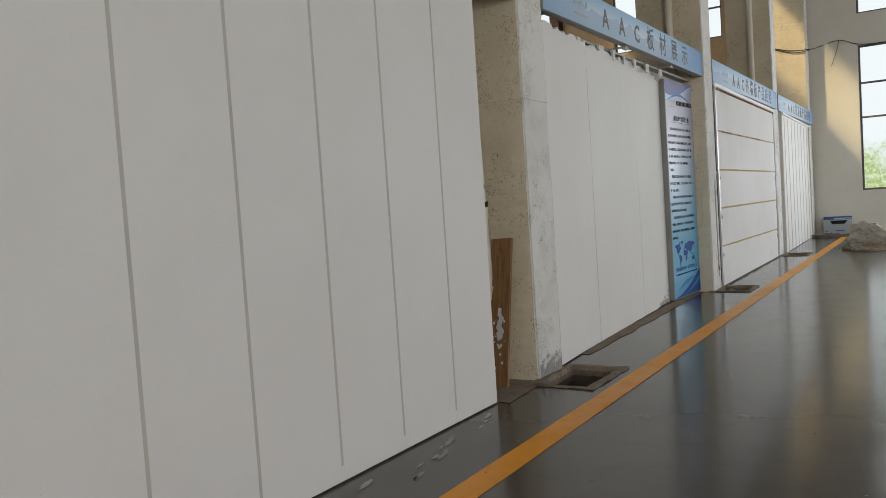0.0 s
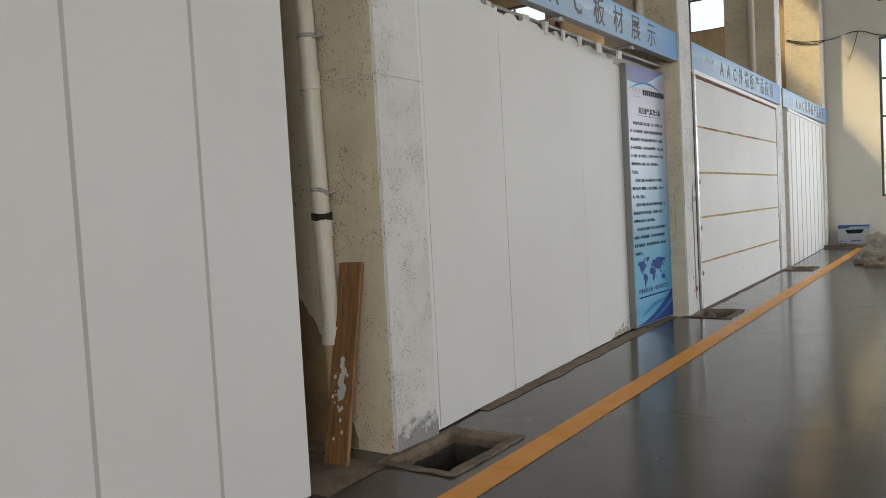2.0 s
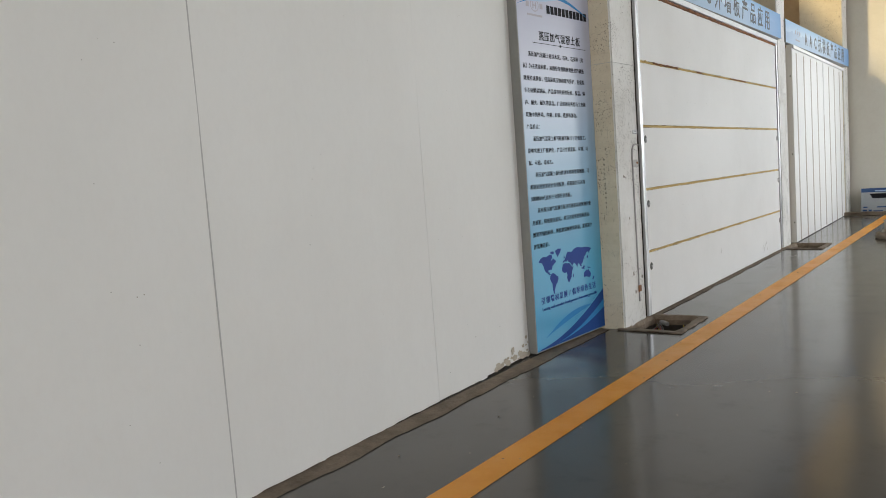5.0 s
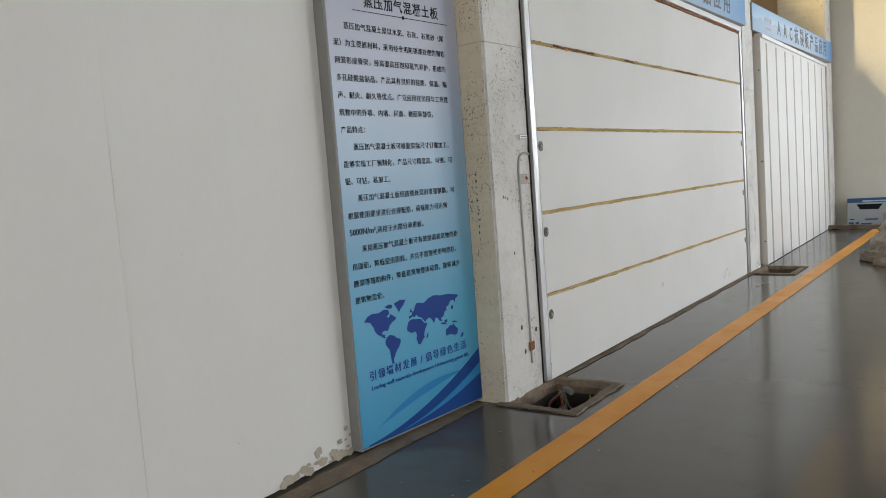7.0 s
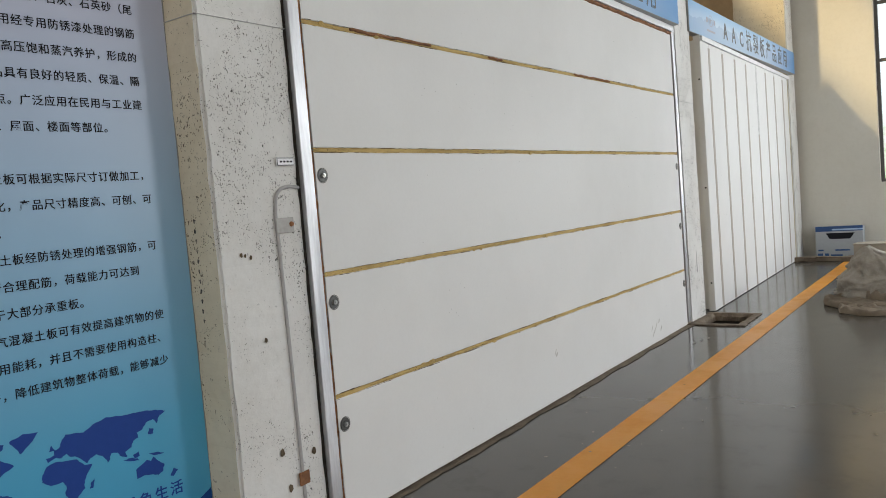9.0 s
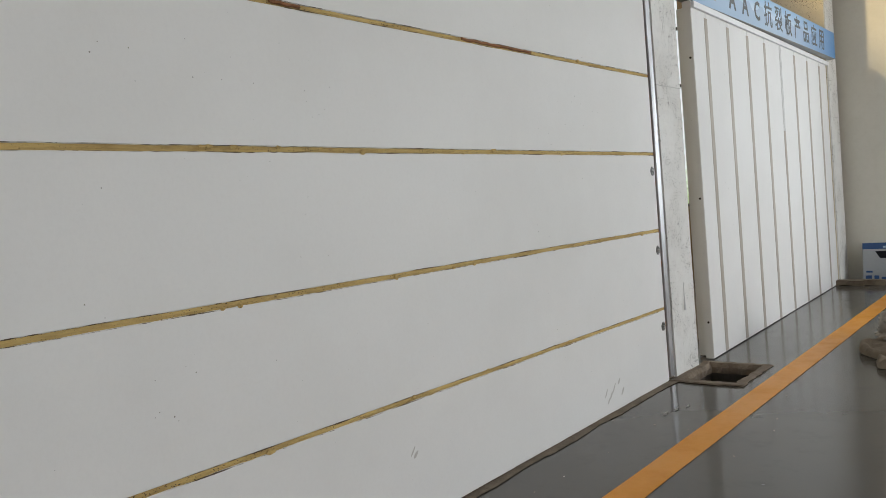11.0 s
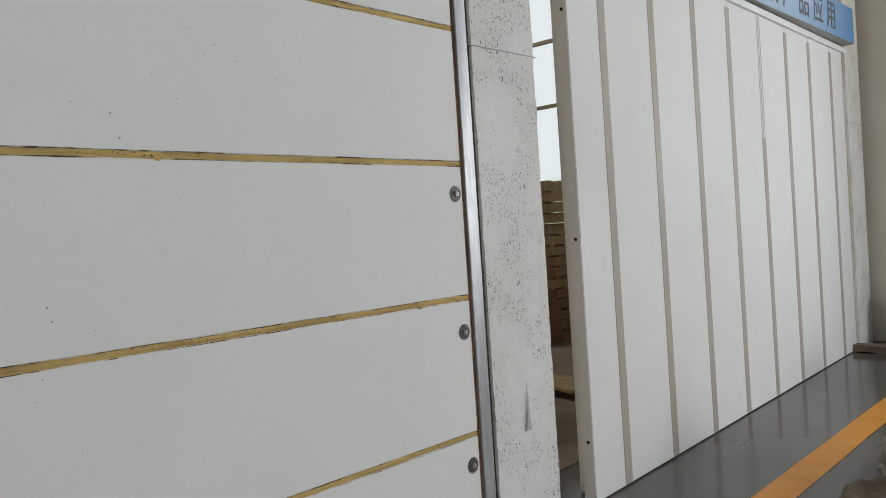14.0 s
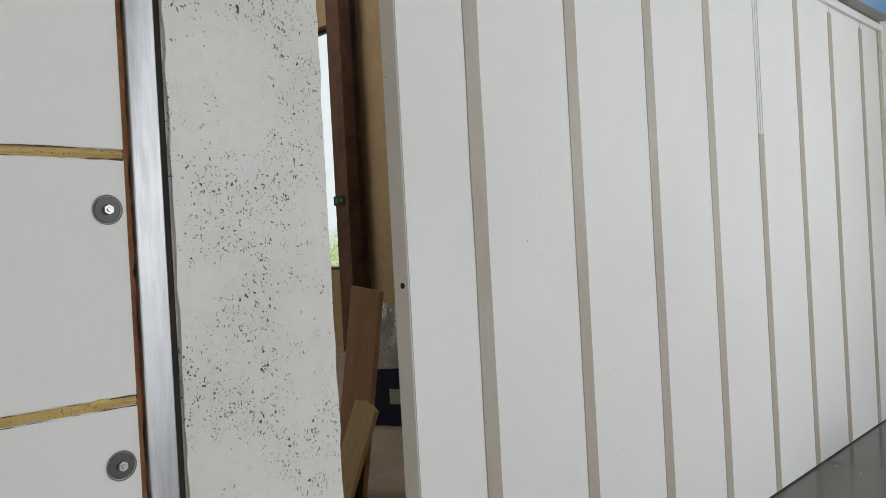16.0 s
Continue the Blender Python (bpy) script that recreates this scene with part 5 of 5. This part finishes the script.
def build_column_details():
    # filled conduit chase, cover plate, tag and clip on the middle column
    x = COL_B + 0.004
    e = empty("conduit_chase", Matrix.Identity(4), "grey mortar-filled cable chase on the column, darkened as a groove", "conduit")
    tube("chase", [(x, 12.075, 1.635), (x, 12.0, 1.64), (x, 11.945, 1.615), (x, 11.925, 1.55), (x, 11.925, 1.40), (x, 11.93, 1.0), (x, 11.935, 0.6), (x, 11.94, 0.20)], 0.0085, CHASE, e)
    p = empty("cover_plate", pose(COL_B + 0.012, 11.965, 1.468), "small rusty steel cover plate with a screw", "plate")
    part("plate", boxes((-0.004, 0.004, -0.052, 0.052, -0.034, 0.034)), IRON, p, bevel=0.0015)
    bm = bmesh.new()
    rod(bm, (0.004, 0.035, 0.004), (0.012, 0.035, 0.004), 0.012, 0.009, 10)
    part("screw", bm, RUST, p)
    c = empty("cable_clip", pose(COL_B + 0.012, 11.94, 0.32), "rusty steel clip on the column", "clip")
    part("plate", boxes((-0.004, 0.004, -0.03, 0.03, -0.03, 0.03)), RUST, c, bevel=0.0015)
    t = empty("number_tag", pose(COL_B + 0.010, 12.004, 1.753), "small white tag with a black border", "label")
    part("plate", boxes((-0.002, 0.001, -0.052, 0.052, -0.019, 0.019)), WHITE_TRIM, t)
    for z in (-0.016, 0.016):
        part("border", boxes((0.001, 0.0018, -0.05, 0.05, z - 0.0018, z + 0.0018)), INK, t)
    part("border", boxes((0.001, 0.0018, -0.05, -0.047, -0.0138, 0.0138)), INK, t)
    for k in range(4):
        part("mark", boxes((0.001, 0.0018, -0.032 + k * 0.02, -0.020 + k * 0.02, -0.004, 0.004)), INK, t)
    # handwriting on the side of the middle column, too faint to read
    w = empty("handwriting", pose(-2.698, 11.585, 0), "column of black handwriting on the side of the column", "writing")
    rnd = random.Random(3)
    for k in range(11):
        z = 1.52 - k * 0.042
        part("stroke", boxes((-0.006 + rnd.uniform(-0.004, 0.004), 0.010 + rnd.uniform(-0.004, 0.006), -0.0062, -0.0052, z, z + 0.003)), INK, w)
        part("stroke", boxes((rnd.uniform(-0.004, 0.002), rnd.uniform(0.003, 0.005), -0.0062, -0.0054, z - 0.010, z + 0.008)), INK, w)
    # chips and rust spots
    for cy, cz, r in ((12.02, 0.42, 0.02), (11.83, 0.47, 0.02), (11.71, 1.36, 0.011), (11.73, 1.355, 0.009), (11.76, 1.345, 0.011), (11.80, 0.98, 0.012), (11.86, 0.30, 0.02)):
        bm = bmesh.new()
        ring = [bm.verts.new((COL_B + 0.0042, cy + 0.7 * r * (1 + 0.5 * noise.noise(Vector((cy * 9, t, 0)))) * math.cos(t * math.tau / 12), cz + 0.9 * r * (1 + 0.5 * noise.noise(Vector((cz * 9, t, 0)))) * math.sin(t * math.tau / 12))) for t in range(12)]
        bm.faces.new(ring)
        ob = put_mesh("chip", bm, GAP_BROWN)
        tagged(ob, "small rusty chip in the column's paint", "chip", "chips on the column")
    # grey damp blotches at the foot of the first column, and a smear on the third
    bm = bmesh.new()
    bm.faces.new([bm.verts.new((COL_FRONTS[1] + 0.0072, y, z)) for y, z in ((5.672, 0.004), (6.114, 0.004), (6.114, 0.36), (5.672, 0.36))])
    tagged(put_mesh("damp_stain", bm, DAMP), "mottled grey damp stain on the whitewashed column foot", "stain")
    e = empty("smear", Matrix.Identity(4), "grey mortar smear on the whitewashed column", "stain")
    pts = [(17.93 + 0.045 * i / 39, 0.52 + 0.24 * max(0.02, (1 - abs(i / 39 * 2 - 1)) ** 2)) for i in range(40)]
    flat_shape("patch", [(17.93, 0.52)] + pts + [(17.975, 0.52)], COL_FRONTS[3] + 0.0085, 0.0015, STAIN, e)
    # old bracket at the top of the first column's side
    b = empty("wall_bracket", pose(-3.46, 5.63, 2.55), "small rusty hook bracket on the column's side", "bracket")
    part("plate", boxes((-0.05, -0.02, -0.03, 0.02, -0.06, 0.05)), IRON, b)
    part("arm", boxes((-0.0195, 0.12, -0.03, -0.01, 0.02, 0.045)), IRON, b)


# mortar grey, darkened so the raised tube carries a recessed groove's shade
CHASE = surface("chase_mortar", (0.40, 0.39, 0.385), (0.28, 0.27, 0.265), 0.9, broad=6, fine=50, amount=0.6)
STAIN = surface("grey_stain", (0.46, 0.455, 0.44), (0.30, 0.295, 0.285), 0.9, broad=9, fine=50, relief=0.3, amount=0.8)


def mat_film(name, colour, dark, scale, low, high):
    """A thin film of dirt, thick in some places and gone in others."""
    m = surface(name, colour, dark, 0.9, broad=9, fine=50, relief=0.2, amount=0.8)
    nt = m.node_tree
    b = nt.nodes["Principled BSDF"]
    tc = nt.nodes.new("ShaderNodeTexCoord")
    sep = nt.nodes.new("ShaderNodeSeparateXYZ")
    nt.links.new(tc.outputs["Generated"], sep.inputs[0])
    ad = nt.nodes.new("ShaderNodeMath")
    ad.operation = "MULTIPLY_ADD"
    nt.links.new(sep.outputs[2], ad.inputs[0])
    ad.inputs[1].default_value = -0.55
    nt.links.new(noise_of(nt, place_of(nt), scale, 7, 0.72), ad.inputs[2])
    nt.links.new(ramp(nt, ad.outputs[0], [(low, (0, 0, 0)), (high, (0.85,) * 3)]), b.inputs["Alpha"])
    return m


DAMP = mat_film("damp_film", (0.36, 0.355, 0.34), (0.22, 0.215, 0.205), 16, 0.22, 0.44)


def build_pit_wires():
    e = empty("pit_wiring", pose(-2.36, 11.95, -0.40), "loose electric wires and a grey conduit in the pit", "wires")
    rnd = random.Random(5)
    for i, mat in enumerate((WIRE_GREY, WIRE_GREY, WIRE_GREY, WIRE_RED, WIRE_RED, WIRE_GREY, WIRE_YELLOW, WIRE_GREY)):
        pts = [(-0.15 + rnd.uniform(-0.03, 0.03), 0.26, 0.33 + rnd.uniform(-0.02, 0.02))]
        for k in range(4):
            pts.append((-0.14 + 0.09 * k + rnd.uniform(-0.06, 0.06), 0.18 - 0.10 * k + rnd.uniform(-0.06, 0.06), 0.26 - 0.05 * k + rnd.uniform(-0.05, 0.08)))
        tube("wire", pts, 0.0055, mat, e)
    bm = bmesh.new()
    rod(bm, (-0.18, 0.30, 0.36), (-0.06, 0.24, 0.34), 0.022, 0.022, 12)
    part("conduit", bm, WIRE_GREY, e)
    bm = bmesh.new()
    rod(bm, (0.12, 0.16, 0.18), (0.12, 0.16, 0.36), 0.006, 0.006, 8)
    part("wire_end", bm, WIRE_YELLOW, e)
    for k in range(12):
        bm = bmesh.new()
        bmesh.ops.create_icosphere(bm, subdivisions=1, radius=rnd.uniform(0.02, 0.05))
        roughen(bm, 0.02, 30, seed=k)
        bmesh.ops.translate(bm, vec=(rnd.uniform(-0.2, -0.05), rnd.uniform(-0.25, 0.2), rnd.uniform(-0.01, 0.12)), verts=bm.verts[:])
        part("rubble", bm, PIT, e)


def build_cables():
    tube_ob = tube("cable", [(-3.5, 23.68, 5.36), (-3.1, 23.66, 5.24), (-2.6, 23.66, 5.20), (-2.50, 24.0, 5.26), (-2.44, 24.31, 5.33), (-1.94, 24.31, 5.42), (-1.46, 24.31, 5.24), (-0.8, 24.31, 5.19)], 0.012, DARK)
    tagged(tube_ob, "thin dark cable strung along the end wall", "cable")
    tube_ob = tube("cable", [(-3.5, 23.68, 5.33), (-3.0, 23.66, 5.16), (-2.6, 23.66, 5.18)], 0.010, DARK)
    tagged(tube_ob, "thin dark cable strung across the column", "cable")
    tube_ob = tube("cable", [(-1.94, 24.31, 5.42), (-2.02, 24.31, 5.1), (-2.15, 24.31, 4.75)], 0.008, DARK)
    tagged(tube_ob, "thin dark cable hanging on the end wall", "cable")


def build_dent_marks():
    """Flat grey marks that paint the shade of small dents low on the level panels."""
    rnd = random.Random(21)
    m = bay(-2.565, 12.172, -2.650, 17.612)
    e = empty("dent_marks", m, "faint grey marks painting shaded dents low on the white panels", "marks")
    for i, (y, z) in enumerate(((4.35, 0.16), (4.42, 0.13), (4.47, 0.17), (4.60, 0.12), (4.38, 0.10), (2.33, 0.36), (2.35, 0.34), (4.55, 0.20))):
        w, h = rnd.uniform(0.006, 0.016), rnd.uniform(0.03, 0.07)
        pts = [(y + w * math.cos(t * math.tau / 10) + 0.4 * h * math.sin(t * math.tau / 10), z + h * 0.5 * math.sin(t * math.tau / 10)) for t in range(10)]
        flat_shape("mark", pts, 0.0006, 0.0006, JOINT, e)


def build_spills():
    rnd = random.Random(12)
    spots = [(-2.25 - 0.17 * f + rnd.uniform(-0.05, 0.05), 3.25 + 0.72 * f + rnd.uniform(-0.06, 0.06)) for f in (0.05, 0.2, 0.35, 0.5, 0.6, 0.7, 0.8, 0.9, 1.0)] + [(-2.45, 4.45), (-2.50, 4.56), (-2.47, 3.12), (-2.41, 4.3), (-2.3, 16.7), (-2.24, 16.95), (-2.28, 16.85)]
    for i, (x, y) in enumerate(spots):
        bm = bmesh.new()
        r = rnd.uniform(0.02, 0.055)
        ring = []
        for t in range(20):
            q = 1 + 0.7 * noise.noise(Vector((math.cos(t * math.tau / 20) * 1.7, math.sin(t * math.tau / 20) * 1.7, i * 3)))
            ring.append(bm.verts.new((x + 0.35 * r * q * math.cos(t * math.tau / 20) - 0.3 * r * q * math.sin(t * math.tau / 20), y + 1.5 * r * q * math.sin(t * math.tau / 20), 0.0042)))
        bm.faces.new(ring)
        tagged(put_mesh("paint_spill", bm, SPILL), "thin smear of pale dried paint on the floor", "stain", "dried spills on the floor")


def build_crumbs():
    """Scattered crumbs and scraps of dirt on the floor."""
    rnd = random.Random(31)
    for mat, count, label in ((DIRT, 130, "dark crumbs of dirt scattered over the floor"), (SACK_BOX, 40, "pale scraps and flakes scattered over the floor")):
        bm = bmesh.new()
        for _ in range(count):
            near = rnd.random() < 0.55
            x = rnd.uniform(-2.5, -1.5) if near else rnd.uniform(-2.0, 1.2)
            y = rnd.uniform(2.0, 23.0)
            size = rnd.uniform(0.0018, 0.0065)
            if any(p[0] - 0.05 < x < p[1] + 0.05 and p[2] - 0.05 < y < p[3] + 0.05 for p in PITS):
                continue
            r = bmesh.ops.create_icosphere(bm, subdivisions=1, radius=size)
            m = pose(x, y, 0.004 + size * 0.2, 0, 0, rnd.uniform(0, 180)) @ Matrix.Diagonal((1.0, rnd.uniform(1.0, 2.6), 0.35, 1))
            bmesh.ops.transform(bm, matrix=m, verts=r["verts"])
        roughen(bm, 0.0015, 90, keep=lambda c: c.z < 0.005)
        tagged(put_mesh("floor_crumbs", bm, mat), label, "debris", kind="stuff")


SPILL = surface("dried_splash", (0.36, 0.35, 0.325), (0.24, 0.23, 0.21), 0.6, broad=12, fine=60, amount=0.7)


# ---- the neighbouring hall, seen through the gaps ----
def build_neighbour():
    e = empty("steel_cabinet", pose(-4.2, 5.55, 0.004), "dark steel cabinet with a pale top edge in the dim hall", "cabinet")
    part("body", boxes((-0.75, 0, 0, 1.5, 0, 1.34)), DARK, e, bevel=0.005)
    part("top", boxes((-0.77, 0.02, -0.02, 1.52, 1.3405, 1.375)), IRON, e)
    part("door", boxes((0.001, 0.016, 0.16, 0.80, 0.05, 1.30)), DARK, e, bevel=0.004)
    part("shelf_edge", boxes((0.001, 0.02, 0.0, 0.14, 0.72, 0.76)), IRON, e)
    part("shelf_edge", boxes((0.001, 0.02, 0.0, 0.14, 1.05, 1.08)), IRON, e)
    r = empty("storage_rack", pose(-7.0, 6.0, 0.004), "rusty steel beams stacked on a dark rack", "rack")
    for z0, z1 in ((1.52, 1.72), (1.98, 2.20), (1.30, 1.36)):
        part("beam", boxes((-0.25, 0.0, -2.0, 3.0, z0, z1)), RUSTY_BEAM, r)
        part("flange", boxes((0.0005, 0.06, -2.0, 3.0, z0, z0 + 0.02)), RUSTY_BEAM, r)
        part("flange", boxes((0.0005, 0.06, -2.0, 3.0, z1 - 0.02, z1)), RUSTY_BEAM, r)
    for y in (-1.4, 0.4, 1.05, 2.3):
        part("post", boxes((-0.65, -0.52, y, y + 0.12, 0, 2.1)), DARK, r)
    for y in (0.7, 1.5):
        part("bracket", boxes((-0.4, 0.05, y, y + 0.05, 1.73, 1.97)), DARK, r)
    p = empty("steel_rod", pose(-3.72, 5.50, 0.004), "dark iron rod with a collar standing on the floor", "rod")
    bm = bmesh.new()
    rod(bm, (0, 0, 0), (0, 0, 0.66), 0.016, 0.016, 12)
    part("shaft", bm, DARK, p)
    bm = bmesh.new()
    rod(bm, (0, 0, 0.60), (0, 0, 0.69), 0.026, 0.026, 12)
    part("collar", bm, DARK, p)
    f = empty("flood_lamp", pose(-16.6, 11.1, 3.85), "unlit flood lamp on a bracket in the dim hall", "lamp")
    part("housing", boxes((-0.1, 0.1, -0.16, 0.16, -0.10, 0.10)), DARK, f, bevel=0.02)
    part("glass", boxes((0.101, 0.108, -0.14, 0.14, -0.08, 0.08)), IRON, f)
    part("bracket", boxes((-4.0, -0.101, -0.03, 0.03, -0.02, 0.02)), DARK, f)
    # dark steel posts by the far windows
    for x in (-10.25,):
        q = empty("steel_post", pose(x, 24.1, 0.004), "dark brown steel post by the window", "post")
        part("web", boxes((-0.03, 0.03, -0.15, 0.15, 0, HALL_TOP - 0.3)), RUSTY_BEAM, q)
        part("flange", boxes((-0.16, 0.16, -0.17, -0.151, 0, HALL_TOP - 0.3)), RUSTY_BEAM, q)
        part("flange", boxes((-0.16, 0.16, 0.151, 0.17, 0, HALL_TOP - 0.3)), RUSTY_BEAM, q)
    s = empty("exit_sign", pose(-10.30, 23.92, 2.31), "small green emergency sign on the post", "sign")
    part("plate", boxes((-0.13, 0.13, -0.012, 0.0, -0.07, 0.07)), DARK, s)
    part("mark", boxes((-0.09, -0.02, -0.015, -0.0125, -0.04, 0.04)), NOTICE_GREEN, s)
    part("mark", boxes((0.02, 0.09, -0.015, -0.0125, -0.02, 0.03)), NOTICE_GREEN, s)
    n = empty("notice", pose(-9.02, END_Y - 0.012, 2.285), "pinned paper notice with green bars", "notice")
    part("sheet", boxes((-0.33, 0.33, -0.004, 0.0, -0.28, 0.28)), PAPER, n)
    part("edge", boxes((-0.345, 0.345, 0.0005, 0.006, -0.295, 0.295)), RUSTY_BEAM, n)
    for z in (0.17, 0.02, -0.12):
        part("bar", boxes((-0.08, 0.32, -0.007, -0.0045, z - 0.025, z + 0.025)), NOTICE_GREEN, n)
        part("bar", boxes((-0.30, -0.14, -0.007, -0.0045, z - 0.05, z - 0.01)), RUST, n)
    # stacked pallets
    rnd = random.Random(2)
    for k in range(15):
        t = empty("pallet", pose(-6.58 + rnd.uniform(-0.06, 0.06), 23.25 + rnd.uniform(-0.05, 0.05), 0.006 + k * 0.138, 0, 0, rnd.uniform(-3, 3)), "rough pale timber pallet in a stack", "pallet", "stacked pallets")
        for y in (-0.45, -0.15, 0.15, 0.45):
            part("deck_board", boxes((-0.5, 0.5, y - 0.05, y + 0.05, 0.11, 0.132)), PALE_WOOD, t)
        for x in (-0.45, 0.0, 0.45):
            part("bearer", boxes((x - 0.04, x + 0.04, -0.5, 0.5, 0.0, 0.1095)), PALE_WOOD, t)
    for x, y, z, w, h in ((-6.25, 22.9, 0.0, 0.5, 0.5), (-6.27, 22.9, 0.505, 0.46, 0.42), (-6.75, 22.35, 0.0, 0.4, 0.62), (-7.6, 22.5, 0.0, 0.6, 0.85)):
        c = empty("cardboard_box", pose(x, y, z + 0.004, 0, 0, 8), "brown cardboard box in the dim hall", "box", "cardboard boxes")
        part("body", boxes((-w / 2, w / 2, -0.25, 0.25, 0, h)), CARDBOARD, c, bevel=0.004)
        part("print_bar", boxes((-0.08, 0.06, -0.253, -0.2505, h * 0.5, h * 0.5 + 0.04)), INK, c)
        part("tape", boxes((-0.03, 0.03, -0.2535, -0.2505, 0.01, h * 0.45)), PALE_WOOD, c)
    # wrapped bundle
    b = empty("wrapped_bundle", pose(-6.0, 21.42, 0.004, 0, 0, 25), "dark blue bundle under crumpled clear plastic film", "bundle")
    bm = boxes((-0.34, 0.34, -0.30, 0.30, 0, 0.52))
    bmesh.ops.subdivide_edges(bm, edges=bm.edges[:], cuts=8, use_grid_fill=True)
    roughen(bm, 0.03, 5)
    part("load", bm, BLUE_SHEET, b)
    film = crumple("film", 0, 0, 0.42, 0.38, 0.66, 9.0, PLASTIC_FILM, "", "", 0, (0, 0), 1.5)
    film.parent, film.matrix_local = b, pose(0, 0, 0.50)
    part("label", boxes((-0.06, 0.06, -0.345, -0.341, 0.20, 0.33)), PAPER, b, "pale paper label")
    # loose boards
    for x, y, z, w, l, turn, tilt in ((-4.65, 20.75, 0.08, 0.30, 1.4, 70, 0), (-4.9, 21.1, 0.02, 0.22, 1.2, 80, 0)):
        q = empty("loose_board", pose(x, y, z, 0, 0, turn), "pale loose timber board lying on the floor", "board")
        part("board", boxes((-w / 2, w / 2, -l / 2, l / 2, 0, 0.025)), PALE_WOOD, q)
        part("bearer", boxes((-w / 2, w / 2, -0.05, 0.05, -z + 0.006, -0.0005)), DARK, q)
    y = empty("plywood_sheet", pose(-4.62, 19.62, 0.004), "brown plywood sheet leaning behind the column", "plywood")
    bm = boxes((-0.012, 0.012, -0.6, 0.35, 0, 1.32))
    part("sheet", bm, CARDBOARD, y).matrix_local = pose(0, 0, 0, 0, 8, 62)
    y = empty("plywood_sheet", pose(-4.35, 19.3, 0.004), "orange-brown board leaning against the plywood", "plywood")
    part("sheet", boxes((-0.01, 0.01, -0.4, 0.25, 0, 0.75)), PALE_WOOD, y).matrix_local = pose(0, 0, 0, 0, 20, 60)


build_plank()
build_side_stain()
build_sacks()
build_printed_box()
build_column_details()
build_pit_wires()
build_cables()
build_spills()
build_crumbs()
build_dent_marks()
build_neighbour()
